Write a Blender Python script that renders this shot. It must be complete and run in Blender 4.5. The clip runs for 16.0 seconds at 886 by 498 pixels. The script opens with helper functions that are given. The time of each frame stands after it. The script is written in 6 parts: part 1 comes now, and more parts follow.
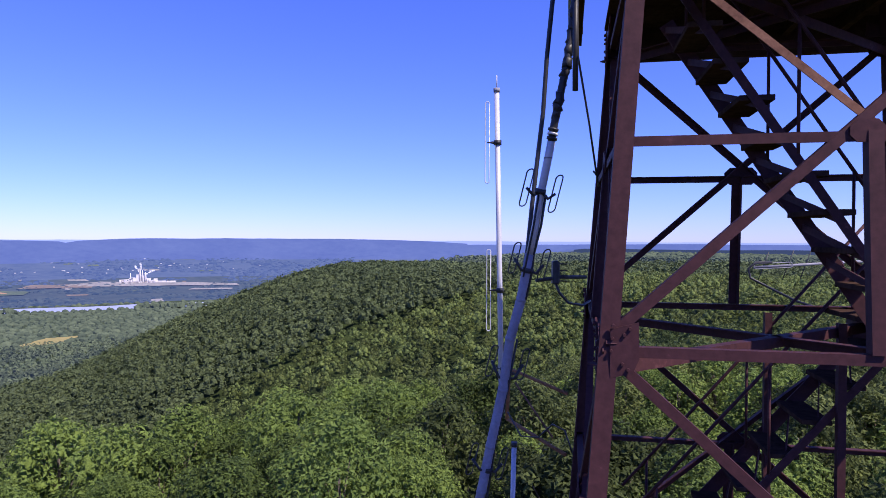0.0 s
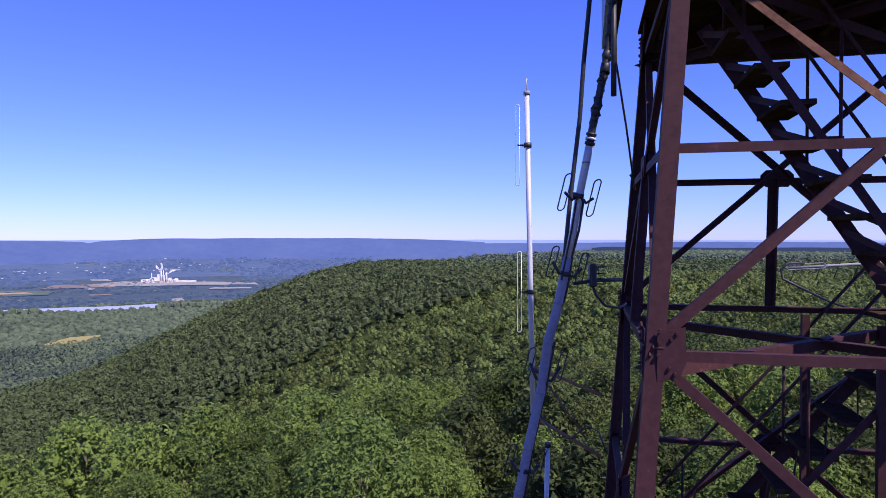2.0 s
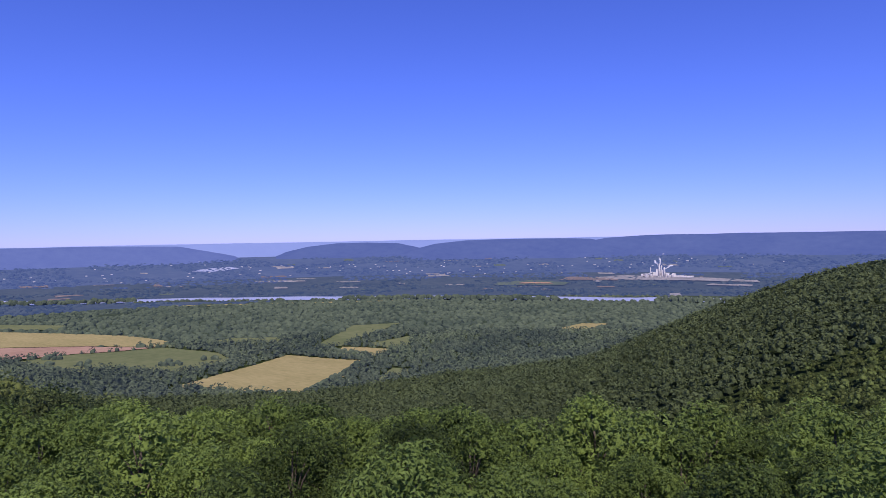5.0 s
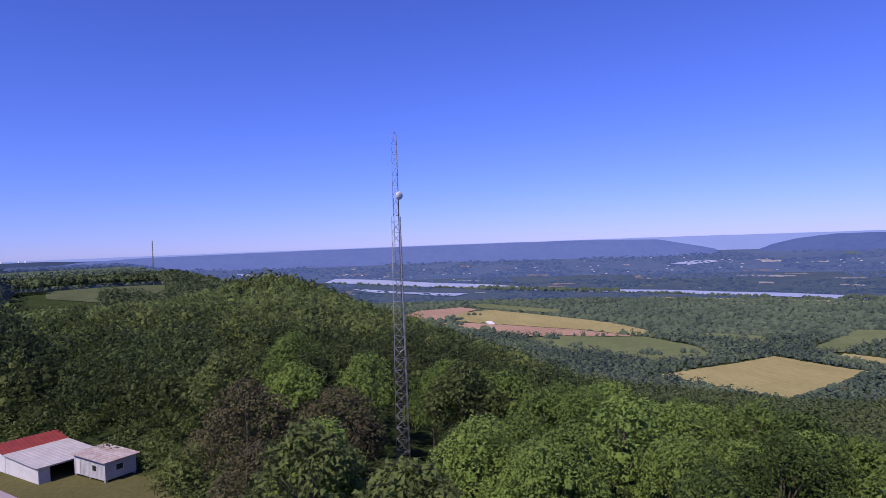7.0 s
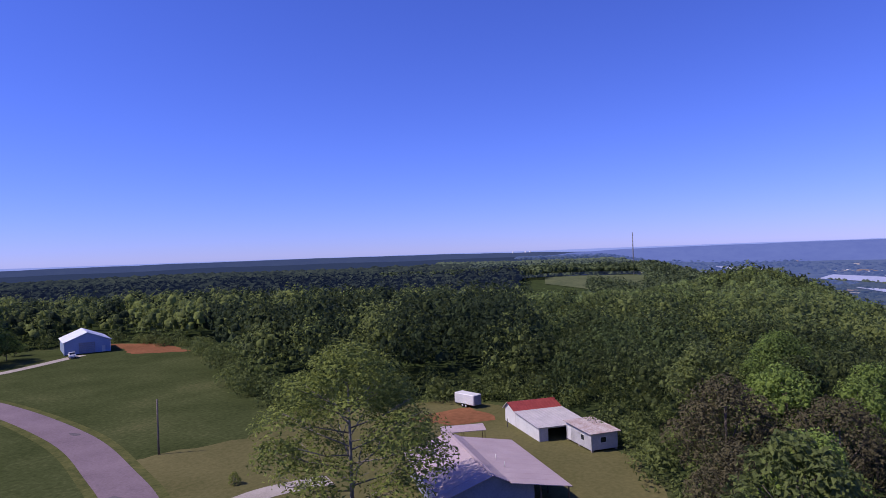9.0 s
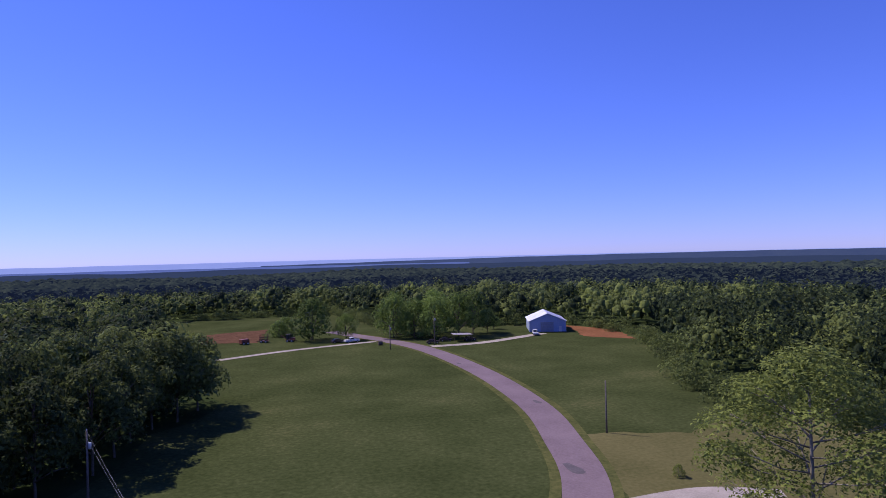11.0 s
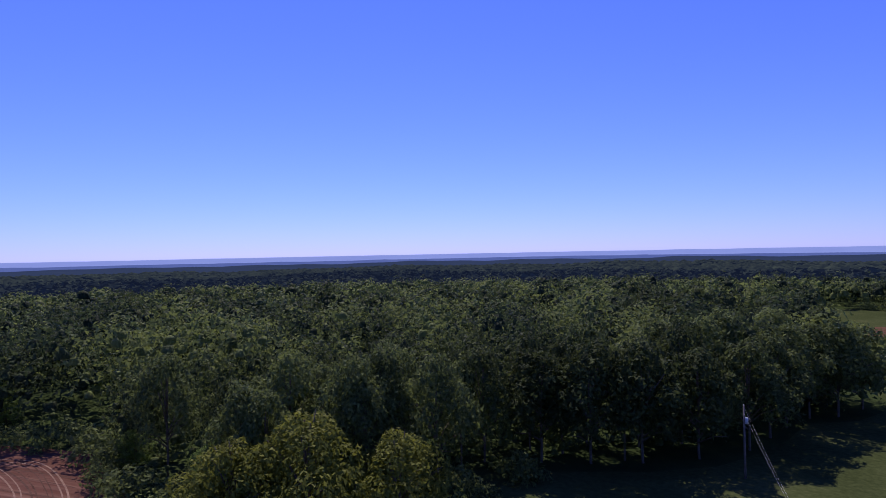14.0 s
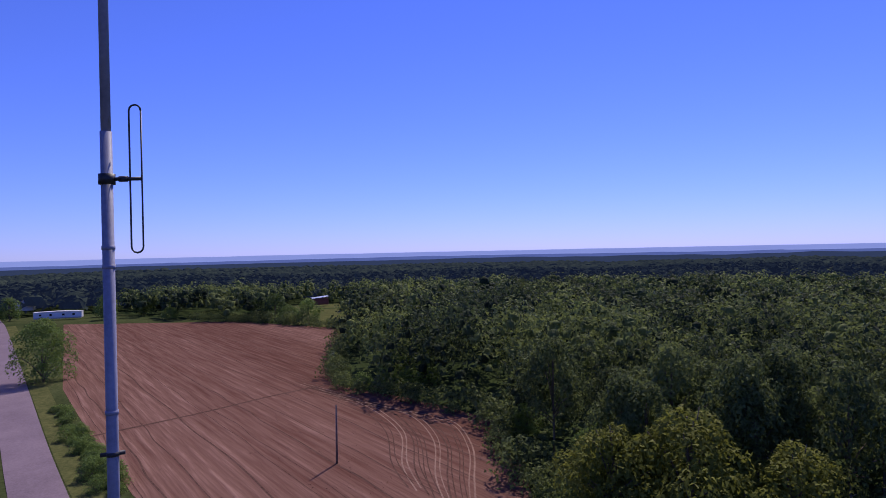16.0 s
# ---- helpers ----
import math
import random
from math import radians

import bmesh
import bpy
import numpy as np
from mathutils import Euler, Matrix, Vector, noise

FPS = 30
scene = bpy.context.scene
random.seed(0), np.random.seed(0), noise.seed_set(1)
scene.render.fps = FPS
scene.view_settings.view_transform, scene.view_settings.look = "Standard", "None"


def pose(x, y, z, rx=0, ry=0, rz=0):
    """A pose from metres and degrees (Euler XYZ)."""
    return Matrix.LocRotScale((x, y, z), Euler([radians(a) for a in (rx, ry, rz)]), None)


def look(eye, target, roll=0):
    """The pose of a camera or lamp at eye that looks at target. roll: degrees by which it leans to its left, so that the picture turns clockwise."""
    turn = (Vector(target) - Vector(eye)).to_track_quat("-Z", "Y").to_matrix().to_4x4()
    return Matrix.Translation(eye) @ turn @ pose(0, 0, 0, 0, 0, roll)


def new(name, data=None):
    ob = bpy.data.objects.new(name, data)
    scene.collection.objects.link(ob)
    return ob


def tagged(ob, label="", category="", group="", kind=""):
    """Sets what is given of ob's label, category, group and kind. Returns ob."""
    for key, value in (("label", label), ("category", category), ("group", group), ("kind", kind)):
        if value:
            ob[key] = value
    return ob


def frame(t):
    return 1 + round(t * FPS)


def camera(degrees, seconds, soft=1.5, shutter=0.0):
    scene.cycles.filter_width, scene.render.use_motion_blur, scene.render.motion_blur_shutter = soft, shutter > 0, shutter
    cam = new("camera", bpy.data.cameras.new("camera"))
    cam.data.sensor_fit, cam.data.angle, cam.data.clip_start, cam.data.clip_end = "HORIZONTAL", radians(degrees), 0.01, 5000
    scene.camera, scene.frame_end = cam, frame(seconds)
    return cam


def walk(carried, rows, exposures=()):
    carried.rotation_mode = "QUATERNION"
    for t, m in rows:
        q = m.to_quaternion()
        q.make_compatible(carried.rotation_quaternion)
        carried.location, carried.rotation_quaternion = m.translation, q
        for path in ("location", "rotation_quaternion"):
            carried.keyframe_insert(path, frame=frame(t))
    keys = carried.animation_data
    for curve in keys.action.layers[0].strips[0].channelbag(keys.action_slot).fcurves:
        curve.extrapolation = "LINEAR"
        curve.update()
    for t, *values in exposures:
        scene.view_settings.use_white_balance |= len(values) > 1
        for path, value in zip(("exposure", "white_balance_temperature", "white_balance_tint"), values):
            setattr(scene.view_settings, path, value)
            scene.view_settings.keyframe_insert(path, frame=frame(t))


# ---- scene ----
cam = camera(68.6, 16.0, soft=0.6)

# the way: seconds, place in metres, then turn to the left, tilt up and lean in degrees
PATH = [
    (0.0, 0.176, 0.082, 29.955, 0.147, -0.93, -0.20),
    (0.5, 0.115, 0.068, 29.957, 0.326, -0.92, -0.20),
    (1.0, 0.055, 0.040, 29.964, 0.445, -0.945, -0.18),
    (1.5, 0.016, 0.022, 29.973, 0.632, -0.95, -0.12),
    (2.0, 0.000, 0.000, 30.000, 1.666, -1.04, 0.08),
    (2.5, 0.000, -0.048, 30.024, 7.612, -1.09, 0.20),
    (3.0, 0.019, -0.085, 30.043, 16.572, -1.145, 0.505),
    (5.5, 0.020, -0.080, 30.030, 52.28, -0.97, 1.23),
    (6.0, 0.015, -0.070, 30.025, 62.77, -0.88, 1.58),
    (6.5, 0.012, -0.060, 30.020, 72.48, -0.78, 1.86),
    (7.0, 0.010, -0.050, 30.015, 84.02, -0.59, 1.96),
    (7.5, 0.006, -0.040, 30.010, 94.39, -0.45, 1.96),
    (8.0, 0.003, -0.030, 30.005, 105.14, -0.21, 1.88),
    (8.5, 0.000, -0.020, 30.000, 114.38, -0.04, 1.89),
    (9.0, 0.000, -0.010, 30.000, 124.43, 0.09, 2.00),
    (11.5, 0.000, 0.000, 30.000, 171.07, 0.43, 1.24),
    (12.0, 0.000, 0.000, 30.000, 179.75, 0.42, 1.06),
    (12.5, 0.000, 0.000, 30.000, 188.86, 0.35, 1.10),
    (13.0, 0.000, 0.000, 30.000, 198.43, 0.28, 1.11),
    (13.5, 0.000, 0.000, 30.000, 207.56, 0.22, 1.11),
    (14.0, 0.000, 0.000, 30.000, 215.92, 0.19, 1.15),
    (14.5, -0.010, -0.009, 30.000, 223.83, 0.15, 1.24),
    (15.0, -0.020, -0.026, 30.000, 231.91, 0.09, 1.18),
    (15.5, -0.025, -0.043, 30.000, 240.01, 0.05, 1.16),
    (16.0, 0.000, 0.000, 30.000, 248.53, 0.00, 1.26),
]
walk(cam, [(t, pose(x, y, z, 90 + tilt, lean, turn)) for t, x, y, z, turn, tilt, lean in PATH], [(0, 0.65), (2.0, 0.6), (3.0, 0.42), (5.5, 0.05), (9.0, 0.1), (11.5, 0.2), (12.5, 0.15), (14.5, 0.05), (16, 0.0)])

# ---------------------------------------------------------------- light
SUN_BEARING, SUN_UP = 226.5, 50.0   # degrees to the left of +y, and above the horizon
world = bpy.data.worlds.new("sky")
scene.world = world
world.use_nodes = True
wn, wl = world.node_tree.nodes, world.node_tree.links
sky = wn.new("ShaderNodeTexSky")
sky.sky_type, sky.sun_disc = "NISHITA", False
sky.sun_elevation, sky.sun_rotation = radians(SUN_UP), radians(360 - SUN_BEARING)
sky.altitude, sky.air_density, sky.dust_density, sky.ozone_density = 500, 1.0, 0.02, 3.0
# the clip's camera shows the sky a deep, slightly violet blue
cast = wn.new("ShaderNodeMix")
cast.data_type, cast.blend_type = "RGBA", "MULTIPLY"
cast.inputs[0].default_value = 1.0
cast.inputs[7].default_value = (0.430, 0.493, 1.32, 1)
wl.new(sky.outputs[0], cast.inputs[6])
wl.new(cast.outputs[2], wn["Background"].inputs[0])
wn["Background"].inputs[1].default_value = 0.12
sun = new("sun", bpy.data.lights.new("sun", "SUN"))
sun.data.energy, sun.data.angle, sun.data.color = 4.3, radians(0.5), (1.0, 0.88, 0.84)
sun_from = Vector((-math.sin(radians(SUN_BEARING)), math.cos(radians(SUN_BEARING)), math.tan(radians(SUN_UP))))
sun.matrix_world = look(sun_from * 100, (0, 0, 0))


# ---------------------------------------------------------------- materials
def material(name, dark, light, scale, rough=0.8, bump=0.0, fine=None, island=0.0, each=0.0, metal=0.0, translucent=0.0, glow=0.0, stretch=(1, 1, 1), turn=0.0, extra=(), haze=None, span=(0.40, 0.80)):
    """Two colours mixed by noise at a coarse and a fine scale (per metre), with relief."""
    mat = bpy.data.materials.new(name)
    mat.use_nodes = True
    n, l = mat.node_tree.nodes, mat.node_tree.links
    b = n["Principled BSDF"]
    geo = n.new("ShaderNodeNewGeometry")
    mapping = n.new("ShaderNodeMapping")
    mapping.vector_type = "TEXTURE"
    mapping.inputs["Scale"].default_value = [1 / k for k in stretch]
    mapping.inputs["Rotation"].default_value = (0, 0, radians(turn))
    l.new(geo.outputs["Position"], mapping.inputs["Vector"])
    facs = []
    for k, s in enumerate((scale, fine or scale * 9)):
        t = n.new("ShaderNodeTexNoise")
        t.inputs["Scale"].default_value, t.inputs["Detail"].default_value, t.inputs["Roughness"].default_value = s, 6, 0.6
        l.new(mapping.outputs[0], t.inputs["Vector"])
        facs.append(t.outputs[0])
    mix = n.new("ShaderNodeMath")
    mix.operation = "MULTIPLY_ADD"
    l.new(facs[1], mix.inputs[0])
    mix.inputs[1].default_value = 0.6
    half = n.new("ShaderNodeMath")
    half.operation = "MULTIPLY"
    half.inputs[1].default_value = 0.6
    l.new(facs[0], half.inputs[0])
    l.new(half.outputs[0], mix.inputs[2])
    fac = mix.outputs[0]
    for amount, node, socket in ((island, geo, "Random Per Island"), (each, None, "Random")):
        if amount:
            src = node or n.new("ShaderNodeObjectInfo")
            add = n.new("ShaderNodeMath")
            add.operation = "MULTIPLY_ADD"
            sub = n.new("ShaderNodeMath")
            sub.operation = "SUBTRACT"
            l.new(src.outputs[socket], sub.inputs[0])
            sub.inputs[1].default_value = 0.5
            l.new(sub.outputs[0], add.inputs[0])
            add.inputs[1].default_value = amount
            l.new(fac, add.inputs[2])
            fac = add.outputs[0]
    ramp = n.new("ShaderNodeValToRGB")
    ramp.color_ramp.elements[0].position, ramp.color_ramp.elements[1].position = span
    ramp.color_ramp.elements[0].color, ramp.color_ramp.elements[1].color = (*dark, 1), (*light, 1)
    for at, colour in extra:
        ramp.color_ramp.elements.new(at).color = (*colour, 1)
    l.new(fac, ramp.inputs[0])
    l.new(ramp.outputs[0], b.inputs["Base Color"])
    b.inputs["Specular IOR Level"].default_value = 0.05 if translucent else 0.0 if rough > 0.87 else 0.15 if rough > 0.52 else 0.5
    b.inputs["Roughness"].default_value, b.inputs["Metallic"].default_value = rough, metal
    if bump:
        bm_ = n.new("ShaderNodeBump")
        bm_.inputs["Strength"].default_value, bm_.inputs["Distance"].default_value = min(1.0, bump * 4), bump
        l.new(facs[1], bm_.inputs["Height"])
        l.new(bm_.outputs[0], b.inputs["Normal"])
    # distance haze is put in here as emission in the haze colour
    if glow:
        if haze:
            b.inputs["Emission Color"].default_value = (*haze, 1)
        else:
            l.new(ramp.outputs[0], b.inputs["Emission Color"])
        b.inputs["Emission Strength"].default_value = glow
    if translucent:
        tr = n.new("ShaderNodeBsdfTranslucent")
        l.new(ramp.outputs[0], tr.inputs[0])
        ms = n.new("ShaderNodeMixShader")
        ms.inputs[0].default_value = translucent
        l.new(b.outputs[0], ms.inputs[1])
        l.new(tr.outputs[0], ms.inputs[2])
        l.new(ms.outputs[0], n["Material Output"].inputs[0])
    return mat


M = dict(
    forest_floor=material("forest_floor", (0.022, 0.032, 0.014), (0.055, 0.075, 0.026), 0.02, 0.9, fine=0.15),
    far_woods=material("far_woods", (0.03, 0.048, 0.03), (0.08, 0.10, 0.06), 0.006, 0.9, fine=0.05),
    # backdrop set: valley haze added as blue emission, stronger farther off
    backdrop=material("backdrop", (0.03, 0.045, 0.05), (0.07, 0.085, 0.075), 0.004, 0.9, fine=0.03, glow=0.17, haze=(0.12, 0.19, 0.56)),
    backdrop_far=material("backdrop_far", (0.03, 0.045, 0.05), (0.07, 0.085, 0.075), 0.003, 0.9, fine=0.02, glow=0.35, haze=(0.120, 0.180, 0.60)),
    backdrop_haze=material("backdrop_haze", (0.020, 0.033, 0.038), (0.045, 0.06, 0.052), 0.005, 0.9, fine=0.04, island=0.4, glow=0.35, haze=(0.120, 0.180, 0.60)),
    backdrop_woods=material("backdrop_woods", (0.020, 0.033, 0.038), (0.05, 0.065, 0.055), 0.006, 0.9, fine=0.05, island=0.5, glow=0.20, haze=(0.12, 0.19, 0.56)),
    # valley leaves emit a faint blue that stands for haze
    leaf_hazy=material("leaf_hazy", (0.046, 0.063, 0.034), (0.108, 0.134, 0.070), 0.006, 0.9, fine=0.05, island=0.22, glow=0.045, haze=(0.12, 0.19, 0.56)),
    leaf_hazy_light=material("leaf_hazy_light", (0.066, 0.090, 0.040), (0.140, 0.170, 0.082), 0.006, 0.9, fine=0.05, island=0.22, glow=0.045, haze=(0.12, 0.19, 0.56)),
    # plateau tones: dark, with a little blue haze put in as emission
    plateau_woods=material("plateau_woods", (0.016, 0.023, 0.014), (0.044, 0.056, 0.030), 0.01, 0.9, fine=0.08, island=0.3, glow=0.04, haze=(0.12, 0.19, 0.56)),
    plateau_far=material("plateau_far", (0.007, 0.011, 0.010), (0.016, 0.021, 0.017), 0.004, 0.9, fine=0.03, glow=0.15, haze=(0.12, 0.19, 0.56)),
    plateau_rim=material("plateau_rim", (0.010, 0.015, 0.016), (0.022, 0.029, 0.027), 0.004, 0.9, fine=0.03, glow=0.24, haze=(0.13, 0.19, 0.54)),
    # ridge tones: the blue haze of the distance glows from the surface itself
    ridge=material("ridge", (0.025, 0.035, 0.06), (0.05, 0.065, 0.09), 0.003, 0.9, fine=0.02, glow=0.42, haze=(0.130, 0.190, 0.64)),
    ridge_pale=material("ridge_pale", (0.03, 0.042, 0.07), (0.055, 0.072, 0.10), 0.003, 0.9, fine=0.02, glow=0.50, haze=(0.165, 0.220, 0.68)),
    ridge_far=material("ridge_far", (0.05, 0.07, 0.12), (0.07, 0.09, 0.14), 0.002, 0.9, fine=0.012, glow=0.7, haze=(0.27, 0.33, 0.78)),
    grass=material("grass", (0.034, 0.043, 0.016), (0.095, 0.098, 0.041), 0.05, 0.9, 0.05, fine=1.3, span=(0.44, 0.78), extra=((0.55, (0.046, 0.058, 0.021)), (0.66, (0.061, 0.073, 0.028)))),
    hill_grass=material("hill_grass", (0.060, 0.078, 0.040), (0.125, 0.138, 0.068), 0.03, 0.9, fine=0.3),
    verge=material("verge", (0.05, 0.06, 0.022), (0.125, 0.125, 0.045), 0.25, 0.9, 0.2, fine=1.3),
    lawn=material("lawn", (0.078, 0.078, 0.030), (0.145, 0.130, 0.058), 0.06, 0.9, 0.05, fine=1.5),
    asphalt=material("asphalt", (0.135, 0.098, 0.110), (0.225, 0.168, 0.185), 0.12, 0.85, 0.01, fine=3),
    patching=material("patching", (0.07, 0.06, 0.065), (0.14, 0.12, 0.125), 0.6, 0.85, 0.01, fine=5),
    gravel=material("gravel", (0.26, 0.23, 0.2), (0.42, 0.37, 0.33), 0.3, 0.9, 0.02, fine=5),
    soil=material("soil", (0.078, 0.037, 0.027), (0.265, 0.155, 0.118), 0.02, 0.95, 0.25, fine=0.9, stretch=(0.05, 1, 1), turn=13.7, extra=((0.55, (0.122, 0.060, 0.044)), (0.7, (0.18, 0.100, 0.075)))),
    furrow=material("furrow", (0.065, 0.036, 0.027), (0.135, 0.080, 0.060), 0.3, 0.95, 0.05, fine=2.0),
    furrow_pale=material("furrow_pale", (0.16, 0.095, 0.07), (0.30, 0.2, 0.15), 0.3, 0.95, 0.05, fine=2.0),
    straw=material("straw", (0.20, 0.13, 0.095), (0.40, 0.30, 0.23), 0.3, 0.9, fine=3.0),
    red_dirt=material("red_dirt", (0.13, 0.06, 0.03), (0.27, 0.12, 0.062), 0.1, 0.9, 0.05),
    crop=material("crop", (0.25, 0.22, 0.09), (0.38, 0.32, 0.145), 0.006, 0.9, fine=0.05, stretch=(1, 3, 1)),
    crop_green=material("crop_green", (0.11, 0.135, 0.06), (0.185, 0.20, 0.092), 0.006, 0.9, fine=0.05),
    crop_red=material("crop_red", (0.30, 0.19, 0.13), (0.44, 0.29, 0.2), 0.006, 0.9, fine=0.05),
    # pale_land emits a little blue, the distance haze put in
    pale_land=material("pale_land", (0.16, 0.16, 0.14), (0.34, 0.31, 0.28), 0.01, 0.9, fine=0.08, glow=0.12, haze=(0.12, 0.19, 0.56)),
    water=material("water", (0.34, 0.37, 0.46), (0.46, 0.48, 0.56), 0.01, 0.35, fine=0.1),
    leaf=material("leaf", (0.050, 0.073, 0.022), (0.235, 0.322, 0.074), 0.05, 0.55, 0.3, fine=2.4, island=0.16, each=0.4, translucent=0.3, span=(0.40, 0.88), extra=((0.55, (0.124, 0.177, 0.044)),)),
    leaf_oak=material("leaf_oak", (0.055, 0.072, 0.026), (0.178, 0.214, 0.066), 0.05, 0.6, 0.4, fine=1.7, island=0.16, each=0.3, translucent=0.36, span=(0.49, 0.76), extra=((0.6, (0.112, 0.142, 0.048)),)),
    leaf_oak_dark=material("leaf_oak_dark", (0.034, 0.050, 0.024), (0.112, 0.148, 0.062), 0.05, 0.6, 0.4, fine=1.7, island=0.16, each=0.3, translucent=0.4, span=(0.47, 0.78), extra=((0.6, (0.072, 0.100, 0.040)),)),
    leaf_oak_light=material("leaf_oak_light", (0.085, 0.108, 0.030), (0.235, 0.280, 0.080), 0.05, 0.6, 0.4, fine=1.7, island=0.16, each=0.3, translucent=0.36, span=(0.47, 0.78), extra=((0.6, (0.155, 0.190, 0.052)),)),
    leaf_slope=material("leaf_slope", (0.062, 0.088, 0.032), (0.220, 0.280, 0.085), 0.05, 0.6, 0.4, fine=1.7, island=0.16, each=0.3, translucent=0.35, span=(0.47, 0.78), extra=((0.6, (0.126, 0.168, 0.056)),)),
    leaf_bright=material("leaf_bright", (0.10, 0.15, 0.035), (0.20, 0.275, 0.07), 0.3, 0.6, fine=2, island=0.2, translucent=0.4),
    leaf_sparse=material("leaf_sparse", (0.10, 0.13, 0.03), (0.25, 0.29, 0.075), 0.3, 0.6, fine=2, island=0.3, translucent=0.35),
    leaf_yellow=material("leaf_yellow", (0.12, 0.13, 0.025), (0.25, 0.26, 0.05), 0.3, 0.6, fine=2, island=0.2, translucent=0.4),
    leaf_brown=material("leaf_brown", (0.06, 0.055, 0.03), (0.13, 0.115, 0.06), 0.3, 0.7, fine=2, island=0.2, translucent=0.2),
    leaf_far=material("leaf_far", (0.050, 0.069, 0.033), (0.140, 0.176, 0.074), 0.03, 0.7, 0.3, fine=1.2, island=0.25, translucent=0.25),
    bark=material("bark", (0.07, 0.055, 0.04), (0.19, 0.16, 0.13), 1.0, 0.9, 0.02),
    pale_bark=material("pale_bark", (0.13, 0.115, 0.095), (0.29, 0.26, 0.22), 1.0, 0.9, 0.02),
    steel=material("steel", (0.034, 0.014, 0.016), (0.112, 0.047, 0.050), 1.6, 0.66, 0.002, fine=22, extra=((0.72, (0.068, 0.027, 0.029)),)),
    rust=material("rust", (0.14, 0.06, 0.025), (0.38, 0.18, 0.08), 3.0, 0.8, 0.003, fine=30),
    galvanised=material("galvanised", (0.44, 0.44, 0.46), (0.60, 0.60, 0.62), 3.0, 0.45, fine=40, metal=0.1),
    # fibreglass: grey-blue, darkened for the shade on the poles
    fibreglass=material("fibreglass", (0.20, 0.20, 0.26), (0.32, 0.32, 0.40), 3.0, 0.55, fine=30),
    mast_grey=material("mast_grey", (0.16, 0.16, 0.18), (0.28, 0.28, 0.31), 1.0, 0.6, fine=12),
    black=material("black", (0.012, 0.012, 0.014), (0.035, 0.035, 0.04), 4.0, 0.5),
    white_metal=material("white_metal", (0.52, 0.51, 0.51), (0.70, 0.69, 0.68), 0.5, 0.55, 0.004, fine=8),
    weathered=material("weathered", (0.34, 0.33, 0.34), (0.58, 0.56, 0.56), 0.7, 0.7, 0.01, fine=6),
    red_roof=material("red_roof", (0.17, 0.028, 0.026), (0.30, 0.06, 0.055), 0.6, 0.7, fine=6),
    tin_roof=material("tin_roof", (0.34, 0.31, 0.31), (0.52, 0.48, 0.475), 0.5, 0.55, fine=5),
    rusty_tin=material("rusty_tin", (0.24, 0.15, 0.12), (0.55, 0.5, 0.49), 0.7, 0.6, fine=4),
    house_roof=material("house_roof", (0.345, 0.268, 0.275), (0.45, 0.362, 0.37), 0.3, 0.55, fine=6),
    blue_wall=material("blue_wall", (0.25, 0.31, 0.47), (0.33, 0.4, 0.56), 0.4, 0.5),
    pale_roof=material("pale_roof", (0.62, 0.65, 0.72), (0.78, 0.8, 0.86), 0.4, 0.45),
    grey_siding=material("grey_siding", (0.22, 0.23, 0.27), (0.34, 0.35, 0.4), 0.5, 0.6),
    glass=material("glass", (0.015, 0.017, 0.02), (0.03, 0.035, 0.04), 1.0, 0.08),
    wood=material("wood", (0.085, 0.06, 0.045), (0.19, 0.145, 0.11), 2.0, 0.9, 0.004, fine=14),
    dark_wood=material("dark_wood", (0.028, 0.017, 0.013), (0.075, 0.045, 0.034), 2.0, 0.9, 0.004, fine=14),
    # rust in a lighter tone, with sunlight put into the colour
    sunlit_rust=material("sunlit_rust", (0.10, 0.045, 0.028), (0.25, 0.125, 0.075), 3.0, 0.8, 0.003, fine=30),
    plot_soil=material("plot_soil", (0.06, 0.035, 0.022), (0.16, 0.085, 0.055), 0.3, 0.95, 0.15, fine=1.2),
    pole_wood=material("pole_wood", (0.10, 0.085, 0.075), (0.24, 0.205, 0.18), 1.5, 0.9, 0.004, fine=14),
    # far field tones: haze put in as faint blue emission
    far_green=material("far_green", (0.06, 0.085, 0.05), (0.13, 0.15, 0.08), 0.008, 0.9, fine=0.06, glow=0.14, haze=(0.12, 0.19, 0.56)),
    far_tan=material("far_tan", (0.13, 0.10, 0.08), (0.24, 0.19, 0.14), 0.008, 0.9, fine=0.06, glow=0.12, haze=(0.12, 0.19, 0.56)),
    mill=material("mill", (0.48, 0.46, 0.46), (0.75, 0.72, 0.71), 0.02, 0.8, fine=0.2),
    steam=material("steam", (0.62, 0.62, 0.66), (0.80, 0.80, 0.84), 0.03, 1.0, fine=0.2),
    car_paint=material("car_paint", (0.6, 0.6, 0.62), (0.7, 0.7, 0.72), 0.5, 0.25),
    dark_paint=material("dark_paint", (0.03, 0.02, 0.022), (0.06, 0.035, 0.04), 0.5, 0.3),
    red_paint=material("red_paint", (0.16, 0.04, 0.03), (0.25, 0.07, 0.05), 0.5, 0.5),
    rubber=material("rubber", (0.015, 0.015, 0.016), (0.03, 0.03, 0.03), 3.0, 0.9),
)


# ---------------------------------------------------------------- helpers
def part(name, bm, mat, parent, label=""):
    me = bpy.data.meshes.new(name)
    bm.to_mesh(me)
    bm.free()
    me.materials.append(mat)
    ob = new(name, me)
    ob.parent = parent
    return tagged(ob, label)


def thing(name, at, label, category, group="", kind="", rz=0.0):
    ob = new(name)
    ob.matrix_world = pose(*at, 0, 0, rz)
    bpy.context.view_layer.update()
    return tagged(ob, label, category, group, kind)


